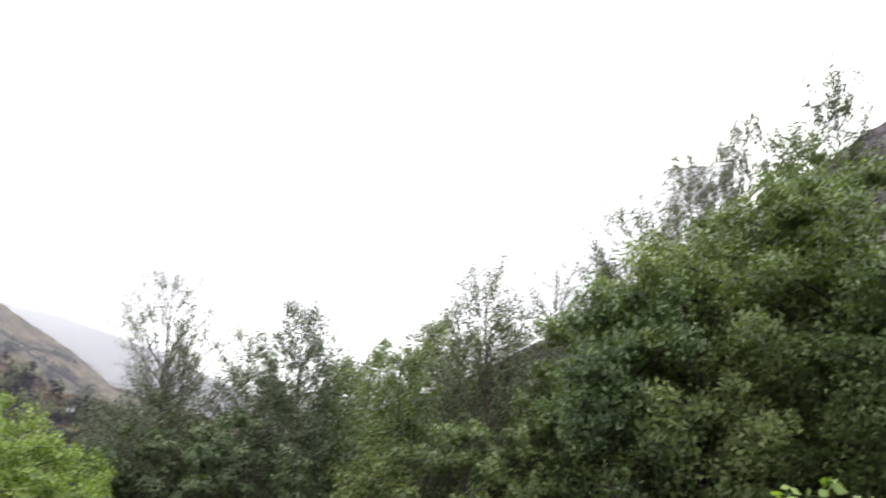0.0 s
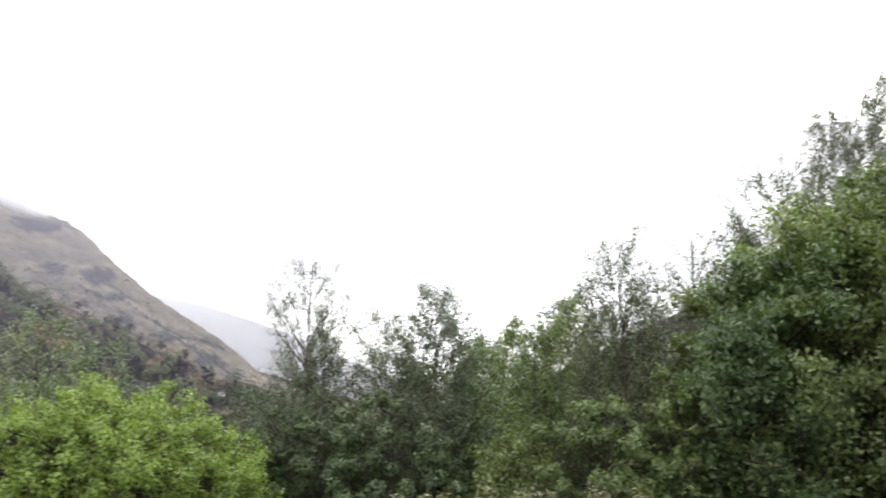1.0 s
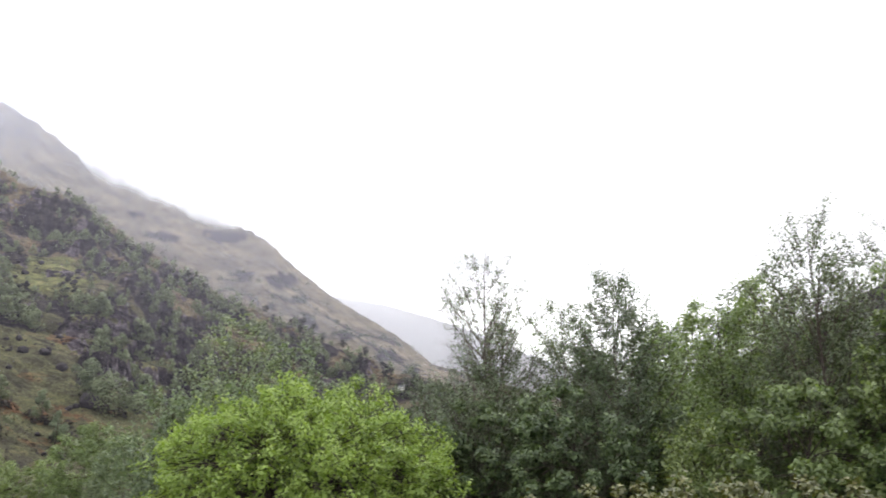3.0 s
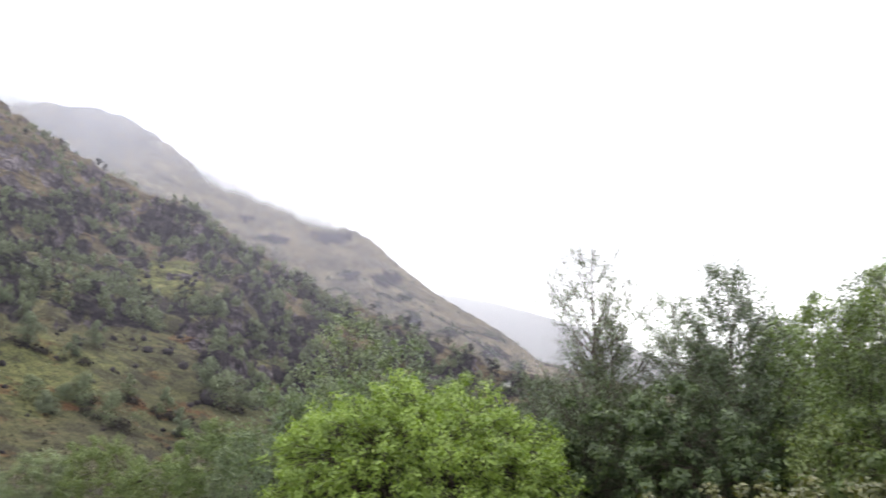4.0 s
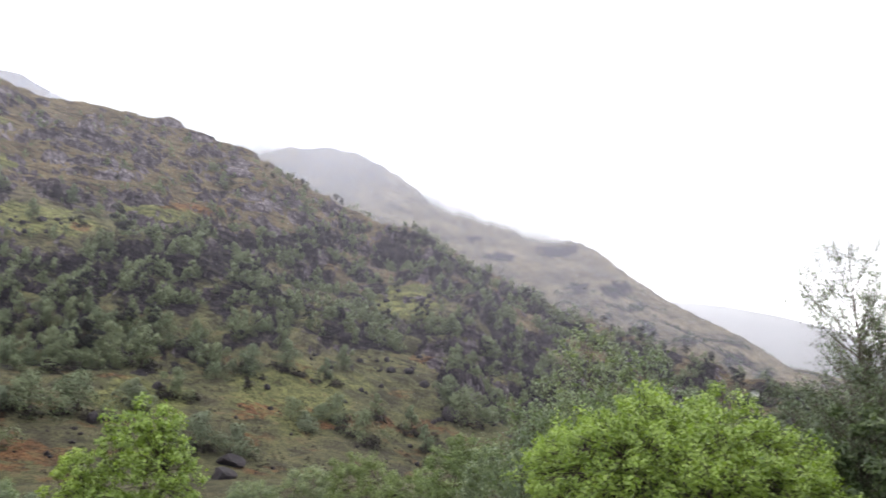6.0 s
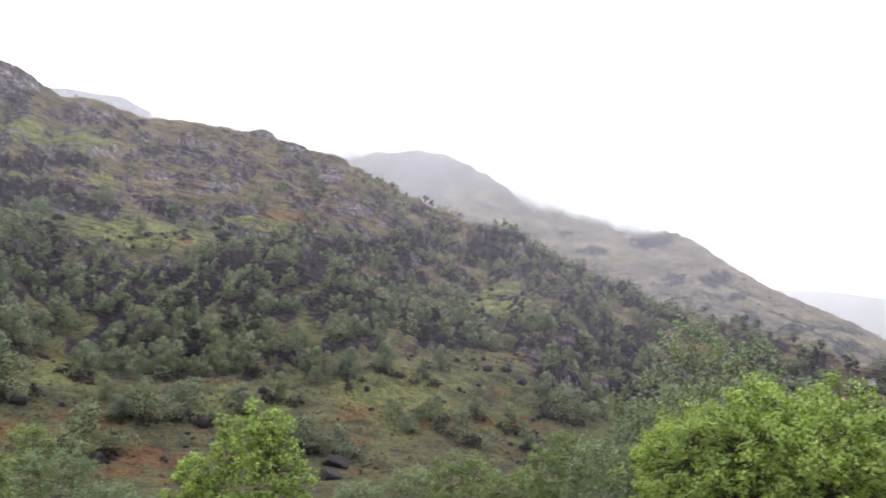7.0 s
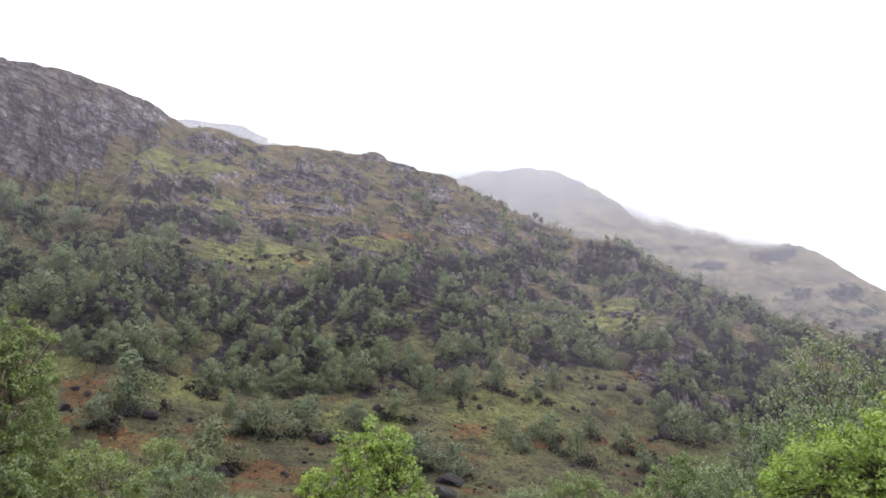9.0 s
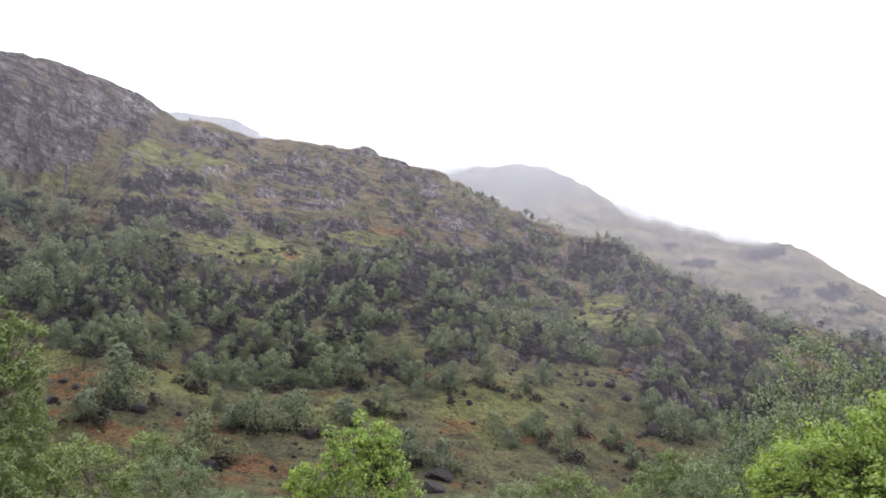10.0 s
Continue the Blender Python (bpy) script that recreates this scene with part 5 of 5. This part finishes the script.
def boulders():
    rng = np.random.default_rng(21)
    shapes = [boulder_mesh(k + 3, s) for k, s in enumerate((0.7, 0.6, 0.8, 0.55, 0.75))]

    def put(az, r, size, label):
        x, y = place(az, r)
        ob = new("boulder", shapes[int(rng.integers(0, 5))])
        ob.location = (x, y, float(height(x, y)) + size * 0.2)
        ob.rotation_euler = (0, 0, rng.uniform(0, 6.28))
        ob.scale = (size, size * rng.uniform(0.7, 1.0), size * rng.uniform(0.95, 1.3))
        tagged(ob, label, "boulder", "boulders on the meadow")
    # bearing, elevation of the foot, breadth in degrees
    for az, el, across in ((58.45, -0.9, 1.6), (58.95, -1.74, 1.7), (45.84, 4.42, 0.8), (46.93, 5.33, 0.7), (48.22, 5.34, 0.7), (63.43, 3.9, 0.8), (67.13, 1.72, 1.3), (65.83, 1.81, 0.95), (82.68, 4.67, 0.6), (83.23, 3.43, 0.85),
                           (81.98, 4.35, 0.55), (48.82, 4.33, 0.55), (50.31, 6.05, 0.55), (56.46, 4.08, 0.55), (78.13, 3.05, 1.0), (79.63, 3.3, 1.5), (73.43, -0.4, 1.2), (44.15, 2.28, 1.4), (45.74, 0.11, 0.85), (45.6, -0.95, 1.0)):
        r = spot(az, el)[3]
        put(az, r, r * math.tan(radians(across)) / 1.7, "dark boulder lying on the hillside meadow")
    # loose stones: some in the grass everywhere, most in three runs of scree
    runs = ((50.0, 5.9, 4.2, 0.5), (81.8, 4.0, 1.8, 1.3), (69.5, 0.3, 3.4, 1.1), (47.4, 10.0, 2.0, 0.9), (72.6, 13.6, 2.6, 0.6), (45.6, 0.6, 1.2, 1.6))
    n = 0
    while n < 230:
        if n % 3:
            a, e, w, h = runs[int(rng.integers(0, len(runs)))]
            az, r = a + w * rng.uniform(-1, 1), 0
            px, py, pz, r = spot(az, e + h * rng.uniform(-1, 1))
        else:
            az, r = rng.uniform(44, 90), rng.uniform(185, 300)
        u = height(*place(az, r), True)[3]
        if u > 0.01:
            put(az, r, (0.35 + 1.1 * rng.uniform() ** 2.5) * r / 240, "dark grey stone lying in grass and bracken")
        n += 1


boulders()


# ---------------------------------------------------------------- cottage far down the glen
def slab(lo, hi):
    bm = bmesh.new()
    bmesh.ops.create_cube(bm, size=1.0)
    for v in bm.verts:
        v.co = Vector([(a + c) / 2 + k * (c - a) for a, c, k in zip(lo, hi, v.co)])
    me = bpy.data.meshes.new("slab")
    bm.to_mesh(me)
    bm.free()
    return me


def cottage():
    wash = surface("whitewash", [(0.3, (0.45, 0.45, 0.44)), (0.7, (0.60, 0.60, 0.58))], 1.2, 0.2)
    slate = surface("slate", [(0.3, (0.04, 0.042, 0.05)), (0.7, (0.09, 0.092, 0.10))], 2.0, 0.4)
    glass = surface("dark_pane", [(0.3, (0.02, 0.02, 0.025)), (0.7, (0.04, 0.042, 0.05))], 3.0, 0.0, None, 0.15)
    x, y, z, r = spot(24.1, 3.7)
    home = new("cottage")
    home.location, home.rotation_euler, home.scale = (x, y, z), (0, 0, radians(34)), (0.5, 0.5, 0.5)
    tagged(home, "small whitewashed cottage with a dark slate roof", "house")
    part("wall", slab((-3.2, -2, -1.5), (3.2, 2, 2.4)), wash, home)
    roof = bpy.data.meshes.new("roof")
    roof.from_pydata([(-3.5, -2.4, 2.3), (3.5, -2.4, 2.3), (3.5, 0, 4.1), (-3.5, 0, 4.1), (3.5, 2.4, 2.3), (-3.5, 2.4, 2.3), (-3.5, -2.4, 2.45), (3.5, -2.4, 2.45), (3.5, 0, 4.3), (-3.5, 0, 4.3), (3.5, 2.4, 2.45), (-3.5, 2.4, 2.45)], [],
                     [(6, 7, 8, 9), (9, 8, 10, 11), (1, 0, 3, 2), (2, 3, 5, 4), (0, 1, 7, 6), (4, 5, 11, 10), (0, 6, 9, 3), (3, 9, 11, 5), (1, 2, 8, 7), (2, 4, 10, 8)])
    top = part("roof", roof, slate, home)
    part("chimney", slab((2.4, -0.35, 3.6), (3.1, 0.35, 5.0)), wash, top)
    part("door", slab((-0.45, -2.06, -0.1), (0.45, -1.98, 1.9)), slate, home, "dark painted door")
    for k in (-2.0, 2.0):
        part("window", slab((k - 0.45, -2.05, 0.7), (k + 0.45, -1.98, 1.7)), glass, home)


cottage()
